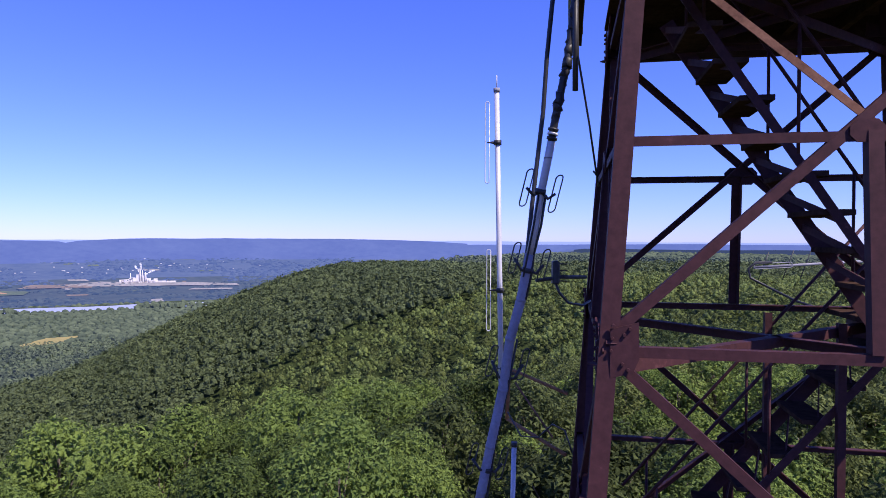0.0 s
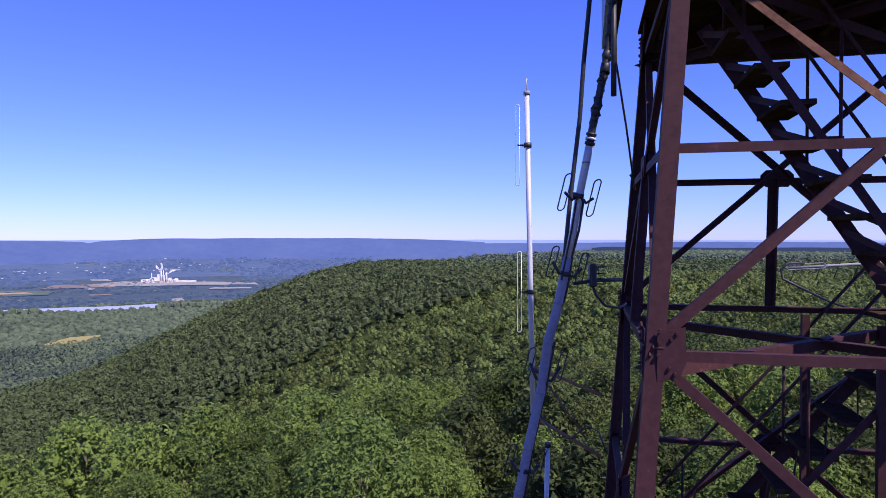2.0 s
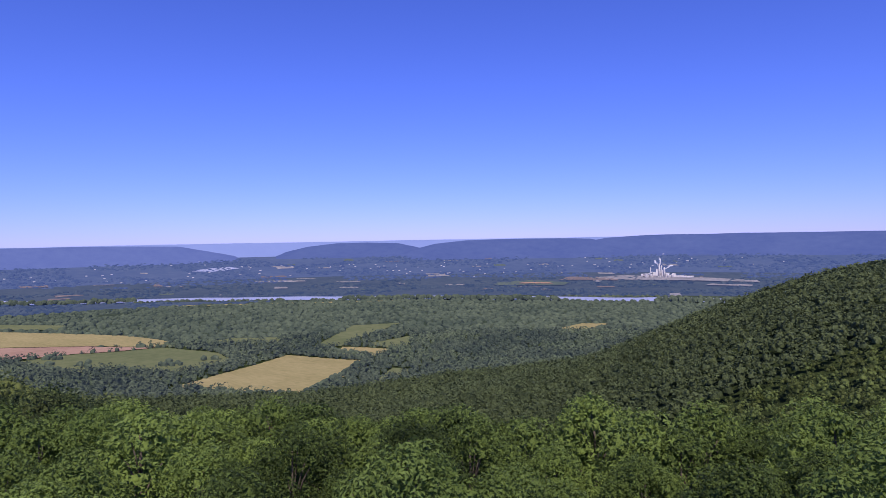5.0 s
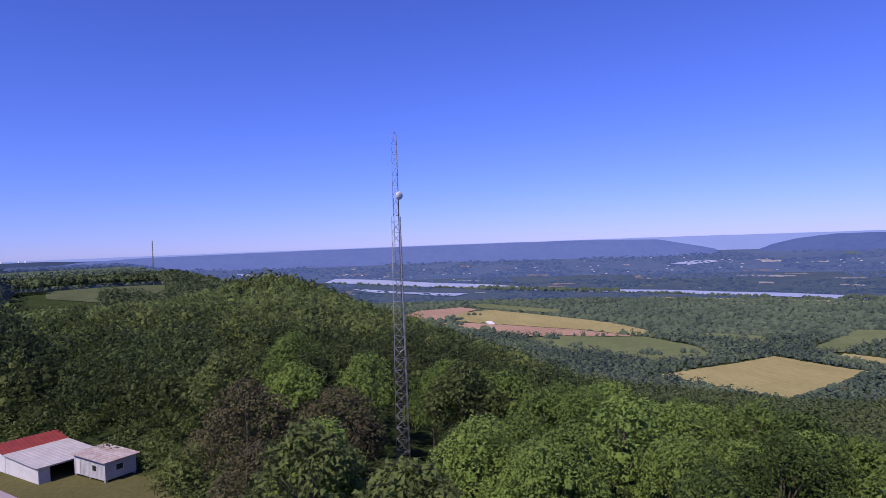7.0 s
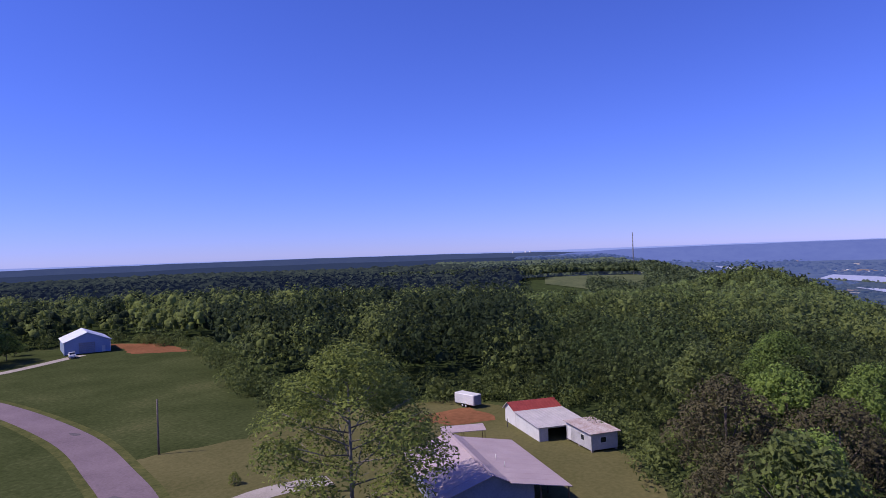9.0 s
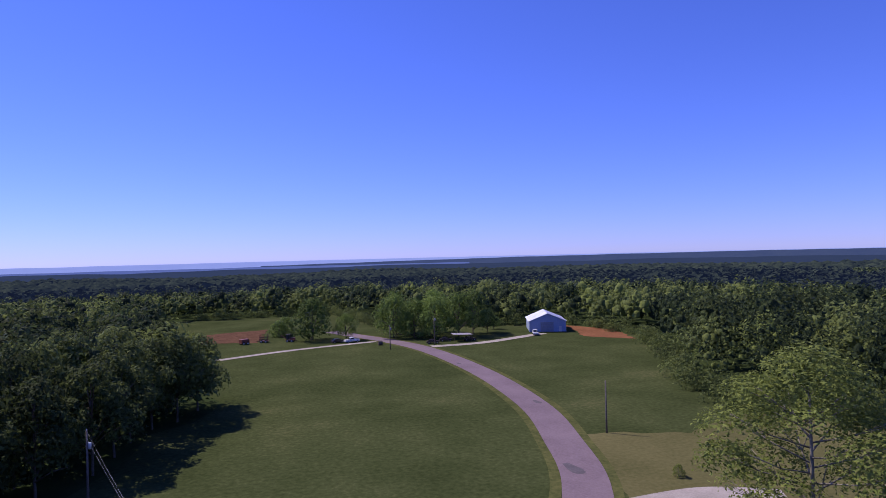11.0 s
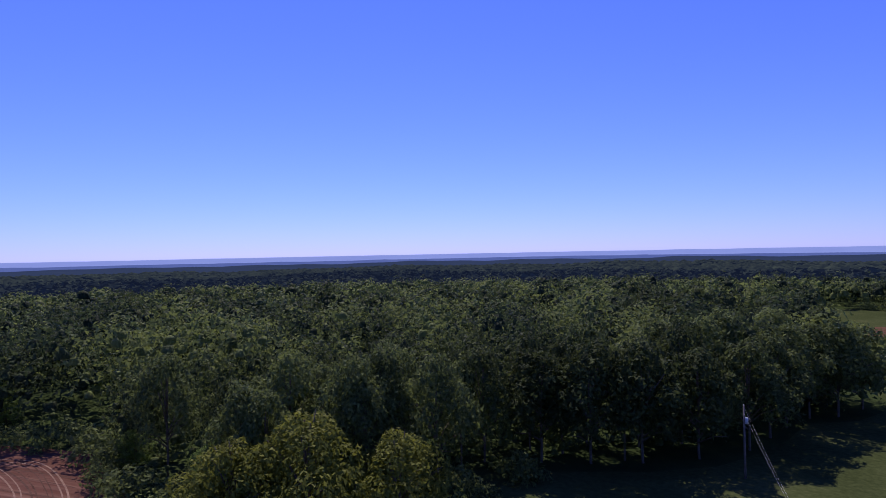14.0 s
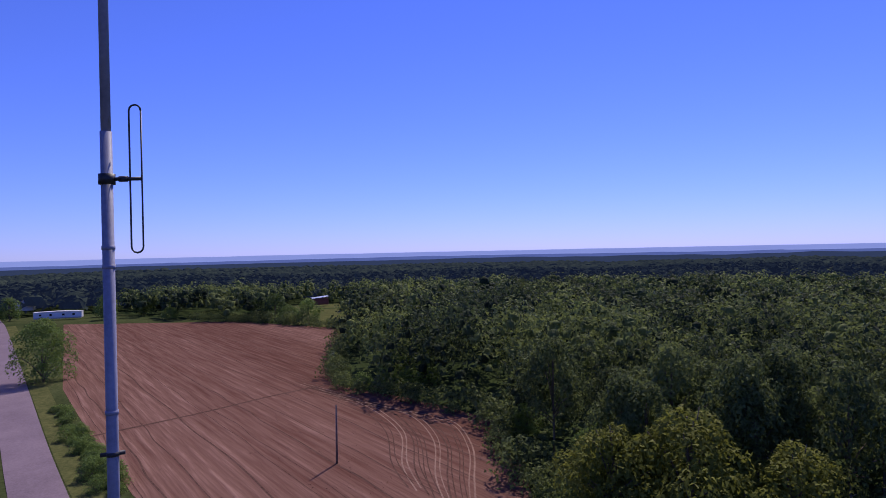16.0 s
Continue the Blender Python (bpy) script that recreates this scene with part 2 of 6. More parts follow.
def from_arrays(name, verts, faces, mat, smooth=False):
    """A mesh object from arrays of points and equal-sized faces."""
    me = bpy.data.meshes.new(name)
    verts, faces = np.asarray(verts, np.float32), np.asarray(faces, np.int32)
    k = faces.shape[1]
    me.vertices.add(len(verts))
    me.vertices.foreach_set("co", verts.ravel())
    me.loops.add(faces.size)
    me.loops.foreach_set("vertex_index", faces.ravel())
    me.polygons.add(len(faces))
    me.polygons.foreach_set("loop_start", np.arange(0, faces.size, k, dtype=np.int32))
    me.polygons.foreach_set("use_smooth", np.full(len(faces), smooth))
    me.update(calc_edges=True)
    me.materials.append(mat)
    return me


def box_bm(x0, y0, z0, x1, y1, z1, bevel=0.0, bm=None):
    bm = bm or bmesh.new()
    r = bmesh.ops.create_cube(bm, size=1)
    bmesh.ops.transform(bm, matrix=Matrix.Translation(((x0 + x1) / 2, (y0 + y1) / 2, (z0 + z1) / 2)) @ Matrix.Diagonal((x1 - x0, y1 - y0, z1 - z0, 1)), verts=r["verts"])
    if bevel:
        bmesh.ops.bevel(bm, geom=[e for e in bm.edges], offset=bevel, segments=1, affect="EDGES")
    return bm


def frame_of(p, q, up=(0, 0, 1)):
    """Pose whose z axis goes from p to q."""
    p, q = Vector(p), Vector(q)
    z = (q - p).normalized()
    x = Vector(up).cross(z)
    if x.length < 0.01:
        x = Vector((1, 0, 0))
    x.normalize()
    y = z.cross(x)
    return Matrix.Translation(p) @ Matrix((x, y, z)).transposed().to_4x4(), (q - p).length


def bar_bm(p, q, w, h, up=(0, 0, 1), bm=None):
    bm = bm or bmesh.new()
    m, n = frame_of(p, q, up)
    new_verts = bmesh.ops.create_cube(bm, size=1)["verts"]
    bmesh.ops.transform(bm, matrix=m @ Matrix.Translation((0, 0, n / 2)) @ Matrix.Diagonal((w, h, n, 1)), verts=new_verts)
    return bm


def angle_bm(p, q, a, b, w, t, bm=None):
    """A rolled steel angle along p-q whose two flanges of width w run in the directions a and b."""
    bm = bm or bmesh.new()
    p, q, a, b = Vector(p), Vector(q), Vector(a).normalized(), Vector(b).normalized()
    outline = [(0, 0), (w, 0), (w, t), (t, t), (t, w), (0, w)]
    ends = [[bm.verts.new(o + a * x + b * y) for x, y in outline] for o in (p, q)]
    for i in range(6):
        bm.faces.new((ends[0][i], ends[0][(i + 1) % 6], ends[1][(i + 1) % 6], ends[1][i]))
    bm.faces.new(ends[0])
    bm.faces.new(ends[1])
    bmesh.ops.recalc_face_normals(bm, faces=bm.faces)
    return bm


def pipe_bm(points, radius, sides=8, taper=1.0, bm=None):
    """A round tube along points, its radius shrinking to taper times at the end."""
    bm = bm or bmesh.new()
    pts = [Vector(p) for p in points]
    rings = []
    x = None
    for i, p in enumerate(pts):
        d = (pts[min(i + 1, len(pts) - 1)] - pts[max(i - 1, 0)]).normalized()
        if x is None:
            x = d.orthogonal().normalized()
        x = (x - d * x.dot(d)).normalized()
        y = d.cross(x)
        r = radius * (1 + (taper - 1) * i / max(1, len(pts) - 1))
        rings.append([bm.verts.new(p + (x * math.cos(a) + y * math.sin(a)) * r) for a in (2 * math.pi * k / sides for k in range(sides))])
    for a, b in zip(rings, rings[1:]):
        for k in range(sides):
            bm.faces.new((a[k], a[(k + 1) % sides], b[(k + 1) % sides], b[k])).smooth = True
    bm.faces.new(rings[0][::-1])
    bm.faces.new(rings[-1])
    return bm


# ---------------------------------------------------------------- the lie of the land
EDGE = np.array([(935, 4400), (139, 1594), (-120, 792), (-118, 640), (-60, 560), (60, 450), (130, 300), (125, 190), (62, 108), (5, 68), (-32, 40), (-80, 4), (-250, -30), (-512, -85), (-596, -171), (-1434, -438), (-4201, -1613)], float)
VALLEY = np.vstack([EDGE, [(-9000, -3500), (-9000, 9000), (935, 9000)]])


def inside(poly, x, y):
    poly = np.asarray(poly, float)
    c = np.zeros(np.shape(x), bool)
    for (x0, y0), (x1, y1) in zip(poly, np.roll(poly, -1, 0)):
        if y0 != y1:
            c ^= ((y0 > y) != (y1 > y)) & (x < (x1 - x0) * (y - y0) / (y1 - y0) + x0)
    return c


def off_line(line, x, y):
    best = np.full(np.shape(x), 1e9)
    for (x0, y0), (x1, y1) in zip(line[:-1], line[1:]):
        dx, dy = x1 - x0, y1 - y0
        s = np.clip(((x - x0) * dx + (y - y0) * dy) / (dx * dx + dy * dy), 0, 1)
        best = np.minimum(best, np.hypot(x - x0 - s * dx, y - y0 - s * dy))
    return best


def polar(b, r):
    return (-r * math.sin(radians(b)), r * math.cos(radians(b)))


def step(a, b, v):
    s = np.clip((v - a) / (b - a), 0, 1)
    return s * s * (3 - 2 * s)


def land(x, y):
    """Height of the ground."""
    x, y = np.asarray(x, float), np.asarray(y, float)
    r = np.hypot(x, y)
    top = np.interp(r, [0, 350, 550, 900, 1600, 2600, 4900], [0, 0, -8, -18, -26, -32, -42])
    top = top + step(350, 900, r) * (3.0 * np.sin(x / 170 + 1) * np.cos(y / 230) + 2 * np.sin(x / 71 + y / 93))
    top = top + 11 * np.exp(-((x + 720) ** 2 + (y + 288) ** 2) / 170 ** 2) - 17 * np.exp(-((x + 479) ** 2 + (y + 203) ** 2) / 170 ** 2)
    top = top + 13 * np.exp(-((x + 424) ** 2 + (y + 72) ** 2) / 48 ** 2)
    top = top + step(1800, 2600, r) * (4 * np.sin(x / 410 + 2) * np.cos(y / 530) + 2.5 * np.sin(x / 190 + y / 260))
    d = np.where(inside(VALLEY, x, y), off_line(EDGE, x, y), 0)
    fall = np.interp(d, [0, 30, 100, 250, 500, 750, 1000], [0, 6, 35, 108, 188, 214, 220]) / 220
    fall = fall * (1 + 0.10 * np.sin(x / 90) * np.cos(y / 120) * step(60, 200, d) * (1 - step(400, 700, d)))
    floor = np.interp(r, [0, 3300, 3600, 4000, 4500, 4950], [-220, -220, -200, -160, -100, -60])
    return top * (1 - fall) + floor * fall


angles = np.radians(np.arange(0, 360, 0.75))
radii = np.concatenate([[3], np.arange(10, 400, 10), 400 * 1.045 ** np.arange(0, 57), [4950]])
radii = radii[radii <= 4950]
R_, A_ = np.meshgrid(radii, angles)
X_, Y_ = -R_ * np.sin(A_), R_ * np.cos(A_)
verts = np.stack([X_, Y_, land(X_, Y_)], -1).reshape(-1, 3)
na, nr = R_.shape
i, j = np.meshgrid(np.arange(na), np.arange(nr - 1), indexing="ij")
k = (i + 1) % na
faces = np.stack([i * nr + j, i * nr + j + 1, k * nr + j + 1, k * nr + j], -1).reshape(-1, 4)
verts = np.vstack([verts, [(0, 0, 0)]])
me = from_arrays("ground", verts, faces, M["forest_floor"], True)
bmg = bmesh.new()
bmg.from_mesh(me)
bmg.verts.ensure_lookup_table()
for a in range(na):
    bmg.faces.new((bmg.verts[a * nr], bmg.verts[((a + 1) % na) * nr], bmg.verts[na * nr]))
bmesh.ops.recalc_face_normals(bmg, faces=bmg.faces)
bmg.to_mesh(me)
bmg.free()
me.materials.append(M["far_woods"])
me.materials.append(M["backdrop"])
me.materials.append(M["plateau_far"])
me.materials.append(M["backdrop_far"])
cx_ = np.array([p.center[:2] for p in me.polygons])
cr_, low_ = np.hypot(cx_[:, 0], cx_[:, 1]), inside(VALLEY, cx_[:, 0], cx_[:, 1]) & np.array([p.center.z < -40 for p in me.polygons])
# farther faces take materials whose emission stands for haze
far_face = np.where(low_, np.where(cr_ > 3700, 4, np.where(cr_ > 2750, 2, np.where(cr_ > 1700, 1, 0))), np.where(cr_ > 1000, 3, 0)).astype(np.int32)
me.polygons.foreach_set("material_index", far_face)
tagged(new("ground", me), "wooded plateau falling away to a broad valley floor", "ground", kind="structure")


def patch(name, outline, mat, label, lift=0.06, cell=12.0, category="field", ragged=0.0):
    """A piece of ground of its own cover, lying on the land."""
    bm = bmesh.new()
    if ragged:
        rng, edge = np.random.default_rng(len(outline)), []
        for (x0, y0), (x1, y1) in zip(outline, outline[1:] + outline[:1]):
            n = max(2, int(math.hypot(x1 - x0, y1 - y0) / (ragged * 2)))
            edge += [(x0 + (x1 - x0) * q / n + rng.normal() * ragged * 0.4, y0 + (y1 - y0) * q / n + rng.normal() * ragged * 0.4) for q in range(n)]
        outline = edge
    f = bm.faces.new([bm.verts.new((x, y, 0)) for x, y in outline])
    n = max(1, int(max(max(p[i] for p in outline) - min(p[i] for p in outline) for i in (0, 1)) / cell))
    for axis in (0, 1):
        lo, hi = min(p[axis] for p in outline), max(p[axis] for p in outline)
        for q in np.linspace(lo, hi, n + 1)[1:-1]:
            co, no = [0, 0, 0], [0, 0, 0]
            co[axis], no[axis] = q, 1
            bmesh.ops.bisect_plane(bm, geom=bm.verts[:] + bm.edges[:] + bm.faces[:], plane_co=co, plane_no=no)
    bmesh.ops.triangulate(bm, faces=bm.faces)
    for v, z in zip(bm.verts, land([v.co.x for v in bm.verts], [v.co.y for v in bm.verts])):
        v.co.z = z + lift
    bmesh.ops.recalc_face_normals(bm, faces=bm.faces)
    if bm.faces and bm.faces[:][0].normal.z < 0:
        bmesh.ops.reverse_faces(bm, faces=bm.faces)
    me = bpy.data.meshes.new(name)
    bm.to_mesh(me)
    bm.free()
    me.materials.append(mat)
    return tagged(new(name, me), label, category, kind="structure")


def strip(name, line, width, mat, label, lift=0.1, category="road"):
    """A road or river along a line, with smooth bends."""
    pts = [Vector((*p, 0)) for p in line]
    dense = []
    for a in range(len(pts) - 1):
        p0, p1, p2, p3 = pts[max(a - 1, 0)], pts[a], pts[a + 1], pts[min(a + 2, len(pts) - 1)]
        for s in np.arange(0, 1, 0.1):
            dense.append(0.5 * ((2 * p1) + (p2 - p0) * s + (2 * p0 - 5 * p1 + 4 * p2 - p3) * s * s + (3 * p1 - p0 - 3 * p2 + p3) * s ** 3))
    dense.append(pts[-1])
    bm = bmesh.new()
    rows = []
    for a, p in enumerate(dense):
        d = (dense[min(a + 1, len(dense) - 1)] - dense[max(a - 1, 0)]).normalized()
        side = Vector((-d.y, d.x, 0))
        row = []
        for o in (-0.5, -0.25, 0, 0.25, 0.5):
            q = p + side * o * width
            row.append(bm.verts.new((q.x, q.y, 0)))
        rows.append(row)
    for v, z in zip(bm.verts, land([v.co.x for v in bm.verts], [v.co.y for v in bm.verts])):
        v.co.z = z + lift
    for a, b in zip(rows, rows[1:]):
        for k in range(4):
            bm.faces.new((a[k + 1], a[k], b[k], b[k + 1]))
    me = bpy.data.meshes.new(name)
    bmesh.ops.recalc_face_normals(bm, faces=bm.faces)
    bm.to_mesh(me)
    bm.free()
    me.materials.append(mat)
    return tagged(new(name, me), label, category, kind="structure")


CLEARING = [(-55, -8), (-74, -18), (-92, -28), (-98, -38), (-103, -50), (-112, -60), (-111, -74), (-100, -82), (-88, -98), (-95, -120), (-118, -160), (-135, -195), (-131, -242), (-60, -264), (-48, -345), (33, -345),
            (30, -200), (9, -160), (3, -143), (8, -129), (15, -123), (16, -112), (18, -103), (22, -93), (29, -86), (40, -79), (46, -62), (52, -46), (69, -38), (76, -41), (102, -49), (118, -44), (146, -30), (175, -38), (245, -58), (299, -20), (348, 22), (425, 40), (430, 112), (200, 55), (100, 32), (40, 20), (15, 26), (-12, 14)]
PLOUGHED = [(62, -30), (69, -38), (76, -41), (102, -49), (118, -44), (146, -30), (175, -36), (245, -58), (299, -20), (331, 52), (169, 27), (128, 17), (90, 7), (60, -4)]
patch("meadow", CLEARING, M["grass"], "mown green meadow on the plateau", 0.05, category="meadow")
patch("ploughed_field", PLOUGHED, M["soil"], "bare ploughed reddish-brown field with tractor tracks", 0.09)
strip("road", [(-36, -262), (-42, -245), (-51, -222), (-57, -195), (-58.5, -155), (-55, -117), (-48.5, -92), (-41, -72), (-25, -48), (10, -16), (50, 5), (100, 19.5), (166, 36), (223, 50), (335, 78), (420, 100)], 6.2, M["asphalt"], "worn grey asphalt country road", 0.13)
strip("farm_track", [(8, -204), (-17, -216), (-46, -224)], 3.0, M["gravel"], "pale gravel farm track", 0.12)
strip("driveway", [(-60, -203), (-79, -204), (-107, -217)], 4.0, M["gravel"], "gravel driveway to the garage", 0.12)
patch("lawn", [(-53, -95), (-69, -89), (-90, -96), (-99, -80), (-108, -73), (-108, -62), (-100, -50), (-95, -38), (-90, -30), (-74, -20), (-60, -20), (-42, -62)], M["lawn"], "dry mown lawn round the house", 0.08, ragged=1.2)
patch("vegetable_plot", [(13, -250), (17, -274), (-12, -284), (-7, -241)], M["plot_soil"], "small ploughed plot beyond the meadow", 0.09, ragged=1.5)
patch("bare_earth", [(-126, -236), (-116, -202), (-128, -189), (-136, -218)], M["red_dirt"], "bare red earth bank by the garage", 0.1, ragged=1.2)
patch("bare_yard", [(-91, -72), (-104, -67), (-98, -57), (-92, -62)], M["red_dirt"], "bare red earth in the yard", 0.1, ragged=1.2)

# fields, river and pond in the valley
FIELDS = [
    ([(-1083, 480), (-1215, 782), (-1014, 840), (-959, 766), (-923, 711), (-827, 554), (-900, 546)], "crop", "large ripe tan field in the valley"),
    ([(-1242, 859), (-1475, 1170), (-1407, 1292), (-1284, 1049), (-1215, 935)], "crop_green", "olive-green field beside a hedgerow"),
    ([(-1202, 922), (-1095, 974), (-1047, 890), (-1134, 835)], "crop", "small straw-coloured field"),
    ([(-1190, 982), (-1198, 1133), (-1082, 1018), (-1096, 980)], "crop_green", "small green field between hedges"),
    ([(-825, 686), (-912, 815), (-859, 827), (-830, 752)], "crop_green", "narrow green paddock in the woods"),
    ([(-1577, 358), (-1595, 470), (-1563, 540), (-1534, 650), (-1360, 697), (-1239, 673), (-1190, 525), (-1341, 463), (-1346, 399), (-1473, 369)], "crop_green", "wide green pasture in the valley"),
    ([(-1941, 191), (-1928, 282), (-1826, 401), (-1701, 536), (-1548, 638), (-1571, 544), (-1600, 474), (-1609, 360), (-1776, 261)], "crop_red", "reddish ploughed strip along the pasture"),
    ([(-2005, 231), (-2228, 270), (-2297, 404), (-2018, 564), (-1805, 672), (-1555, 710), (-1550, 644), (-1705, 542), (-1829, 406), (-1934, 287)], "crop", "long ripe yellow field"),
    ([(-2146, 77), (-2354, 149), (-2429, 313), (-2339, 364), (-2127, 233), (-2015, 206)], "crop_red", "pale reddish field at the foot of the hill"),
    ([(-1527, 737), (-1533, 824), (-1450, 904), (-1382, 871), (-1453, 772)], "crop_green", "narrow green field by the woods"),
    ([(-2515, 348), (-2525, 424), (-2191, 633), (-2092, 595), (-2343, 393)], "crop_green", "long narrow green field before the river"),
    ([(-969, 1470), (-971, 1578), (-911, 1626), (-894, 1510), (-929, 1423)], "crop", "tan field below the spur"),
]
for n, (outline, kind, label) in enumerate(FIELDS):
    patch("valley_field", outline, M[kind], label, 1.5 + 0.15 * n, 60, ragged=4.0)


RIVER = np.array([polar(*q) for q in ((18, 2560), (24, 2590), (27, 2560), (30, 2560), (33, 2590), (45, 2700), (53, 2770), (57, 2850), (61.5, 2910), (65, 3000), (69, 3060), (75, 3200), (81, 3440), (86, 3580), (90, 3730), (94, 3850))])
strip("river", [tuple(p) for p in RIVER], 150, M["water"], "broad river winding through the valley", 2.5, "river")

# far ridges: their distance haze is put into the blue emission of the materials
def ridge(b0, b1, r, tops, mat, label, deep=260, rough=0.03):
    n = 220
    bm = bmesh.new()
    rows = []
    for k in range(n + 1):
        s = k / n
        b = b0 + (b1 - b0) * s
        e = float(np.interp(s, np.linspace(0, 1, len(tops)), tops)) + rough * noise.noise((b * 0.35, r, 0)) + 0.012 * noise.noise((b * 1.9, r, 3))
        row = []
        for dr, lift in ((-deep, 0.0), (-deep * 0.55, 0.3), (-deep * 0.25, 0.72), (-deep * 0.08, 0.95), (0, 1.0)):
            x, y = polar(b, r + dr)
            top = 30 + r * math.tan(radians(e))
            low = min(float(land(x, y)) - 4, top - 2)
            row.append(bm.verts.new((x, y, low + (top - low) * lift + (14 * noise.noise((x * 0.005, y * 0.005, 1)) if 0 < lift < 0.9 else 0))))
        rows.append(row)
    for a, b in zip(rows, rows[1:]):
        for q in range(4):
            bm.faces.new((a[q], a[q + 1], b[q + 1], b[q])).smooth = True
    bmesh.ops.recalc_face_normals(bm, faces=bm.faces)
    me = bpy.data.meshes.new("backdrop")
    bm.to_mesh(me)
    bm.free()
    me.materials.append(mat)
    return tagged(new("backdrop", me), label, "ridge", kind="structure")


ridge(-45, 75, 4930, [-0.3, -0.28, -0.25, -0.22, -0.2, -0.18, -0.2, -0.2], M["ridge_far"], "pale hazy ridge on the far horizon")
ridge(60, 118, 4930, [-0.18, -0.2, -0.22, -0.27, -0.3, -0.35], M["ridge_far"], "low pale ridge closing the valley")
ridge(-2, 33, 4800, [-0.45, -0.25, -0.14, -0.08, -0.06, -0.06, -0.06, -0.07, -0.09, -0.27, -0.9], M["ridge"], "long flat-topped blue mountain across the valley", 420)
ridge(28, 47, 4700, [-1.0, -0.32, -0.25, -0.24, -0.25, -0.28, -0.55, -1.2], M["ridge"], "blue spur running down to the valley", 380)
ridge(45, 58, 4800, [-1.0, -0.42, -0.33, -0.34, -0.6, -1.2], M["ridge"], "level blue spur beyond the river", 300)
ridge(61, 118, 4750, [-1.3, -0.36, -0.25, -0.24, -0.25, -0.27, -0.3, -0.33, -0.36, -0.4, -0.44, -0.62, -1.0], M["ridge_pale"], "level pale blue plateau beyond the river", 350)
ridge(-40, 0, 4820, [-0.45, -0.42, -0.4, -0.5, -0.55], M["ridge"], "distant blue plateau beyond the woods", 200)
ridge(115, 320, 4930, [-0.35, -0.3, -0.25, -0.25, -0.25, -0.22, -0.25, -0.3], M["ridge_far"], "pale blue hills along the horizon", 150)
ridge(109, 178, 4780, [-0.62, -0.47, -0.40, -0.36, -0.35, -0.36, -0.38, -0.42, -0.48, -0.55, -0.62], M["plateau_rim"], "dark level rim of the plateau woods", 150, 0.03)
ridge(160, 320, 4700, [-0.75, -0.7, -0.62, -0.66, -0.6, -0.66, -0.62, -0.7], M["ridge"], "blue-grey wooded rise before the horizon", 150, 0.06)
# ---------------------------------------------------------------- forest
MEAD = [polar(115.6, 690), polar(111, 640), polar(107.3, 600), polar(107.3, 800), polar(112, 835), polar(115.6, 800)]
HUT_LAWN = [(258, -38), (300, -40), (352, -47), (400, -56), (400, -94), (352, -86), (300, -72), (258, -60)]
patch("hut_lawn", HUT_LAWN, M["verge"], "small bright lawn round the hut", 0.06, category="lawn")
patch("hill_meadow", MEAD, M["hill_grass"], "open green meadow on the far hilltop", 0.4, 30, "meadow")


def crown_cloud(n_leaf, size, lobes, seed, tall=1.9, quads=True, loose=1.0, slim=0.8):
    """Leaf pieces over a crown of unit radius and about tall high, standing on z 0: points, faces, lobes."""
    g = np.random.default_rng(seed)
    cs = []
    for q in range(lobes):
        a, h = q * 2.4 + g.uniform(-0.5, 0.5), (q + 0.5) / lobes
        rad = 0.74 * math.sin(math.pi * min(0.95, 0.25 + 0.70 * h)) * g.uniform(0.7, 1.2)
        cs.append((rad * math.cos(a), rad * math.sin(a), tall * (0.12 + 0.80 * h), g.uniform(0.8, 1.35) * 1.45 / math.sqrt(lobes)))
    cs = np.array(cs)
    pick = g.choice(lobes, n_leaf, p=cs[:, 3] ** 2 / (cs[:, 3] ** 2).sum())
    d = g.normal(size=(n_leaf, 3))
    d[:, 2] = np.where(d[:, 2] < -0.5, -d[:, 2], d[:, 2])
    d /= np.linalg.norm(d, axis=1)[:, None]
    c = cs[pick, :3] + d * cs[pick, 3:4] * (0.84 + 0.3 * g.random((n_leaf, 1)) if loose <= 1 else 1 - loose * 0.34 + loose * 0.42 * g.random((n_leaf, 1)) ** 0.7)
    nrm = d + g.normal(size=(n_leaf, 3)) * 0.55 + (0, 0, 0.3)
    nrm /= np.linalg.norm(nrm, axis=1)[:, None]
    t = np.cross(nrm, g.normal(size=(n_leaf, 3)))
    t /= np.linalg.norm(t, axis=1)[:, None]
    u = np.cross(nrm, t)
    s = size * g.uniform(0.7, 1.25, (n_leaf, 1))
    if quads:
        bend = nrm * s * 0.3
        v = np.stack([c - t * s, c + u * s * 0.6 + bend, c + t * s, c - u * s * 0.6 + bend], 1).reshape(-1, 3)
        f = np.arange(4 * n_leaf).reshape(-1, 4)
    else:
        w = slim * s
        v = np.stack([c - t * s, c + u * w + nrm * s * 0.1, c + t * s * 0.8 - u * w], 1).reshape(-1, 3)
        f = np.arange(3 * n_leaf).reshape(-1, 3)
    return v, f, cs


def dome(seed, rings=3, sides=7):
    """A rough cap of unit radius for a far crown or the dark inside of a nearer one."""
    g = np.random.default_rng(seed)
    v = [(0, 0, 1.0)]
    for a in range(1, rings + 1):
        th = a / rings * 1.9
        for q in range(sides):
            ph = 2 * math.pi * (q + 0.5 * (a % 2)) / sides
            k = g.uniform(0.75, 1.15)
            v.append((math.sin(th) * math.cos(ph) * k, math.sin(th) * math.sin(ph) * k, math.cos(th) * g.uniform(0.8, 1.15)))
    f = [(0, 1 + q, 1 + (q + 1) % sides) for q in range(sides)]
    for a in range(rings - 1):
        for q in range(sides):
            p0, p1 = 1 + a * sides + q, 1 + a * sides + (q + 1) % sides
            f += [(p0, p0 + sides, p1 + sides), (p0, p1 + sides, p1)]
    return np.array(v), np.array(f)


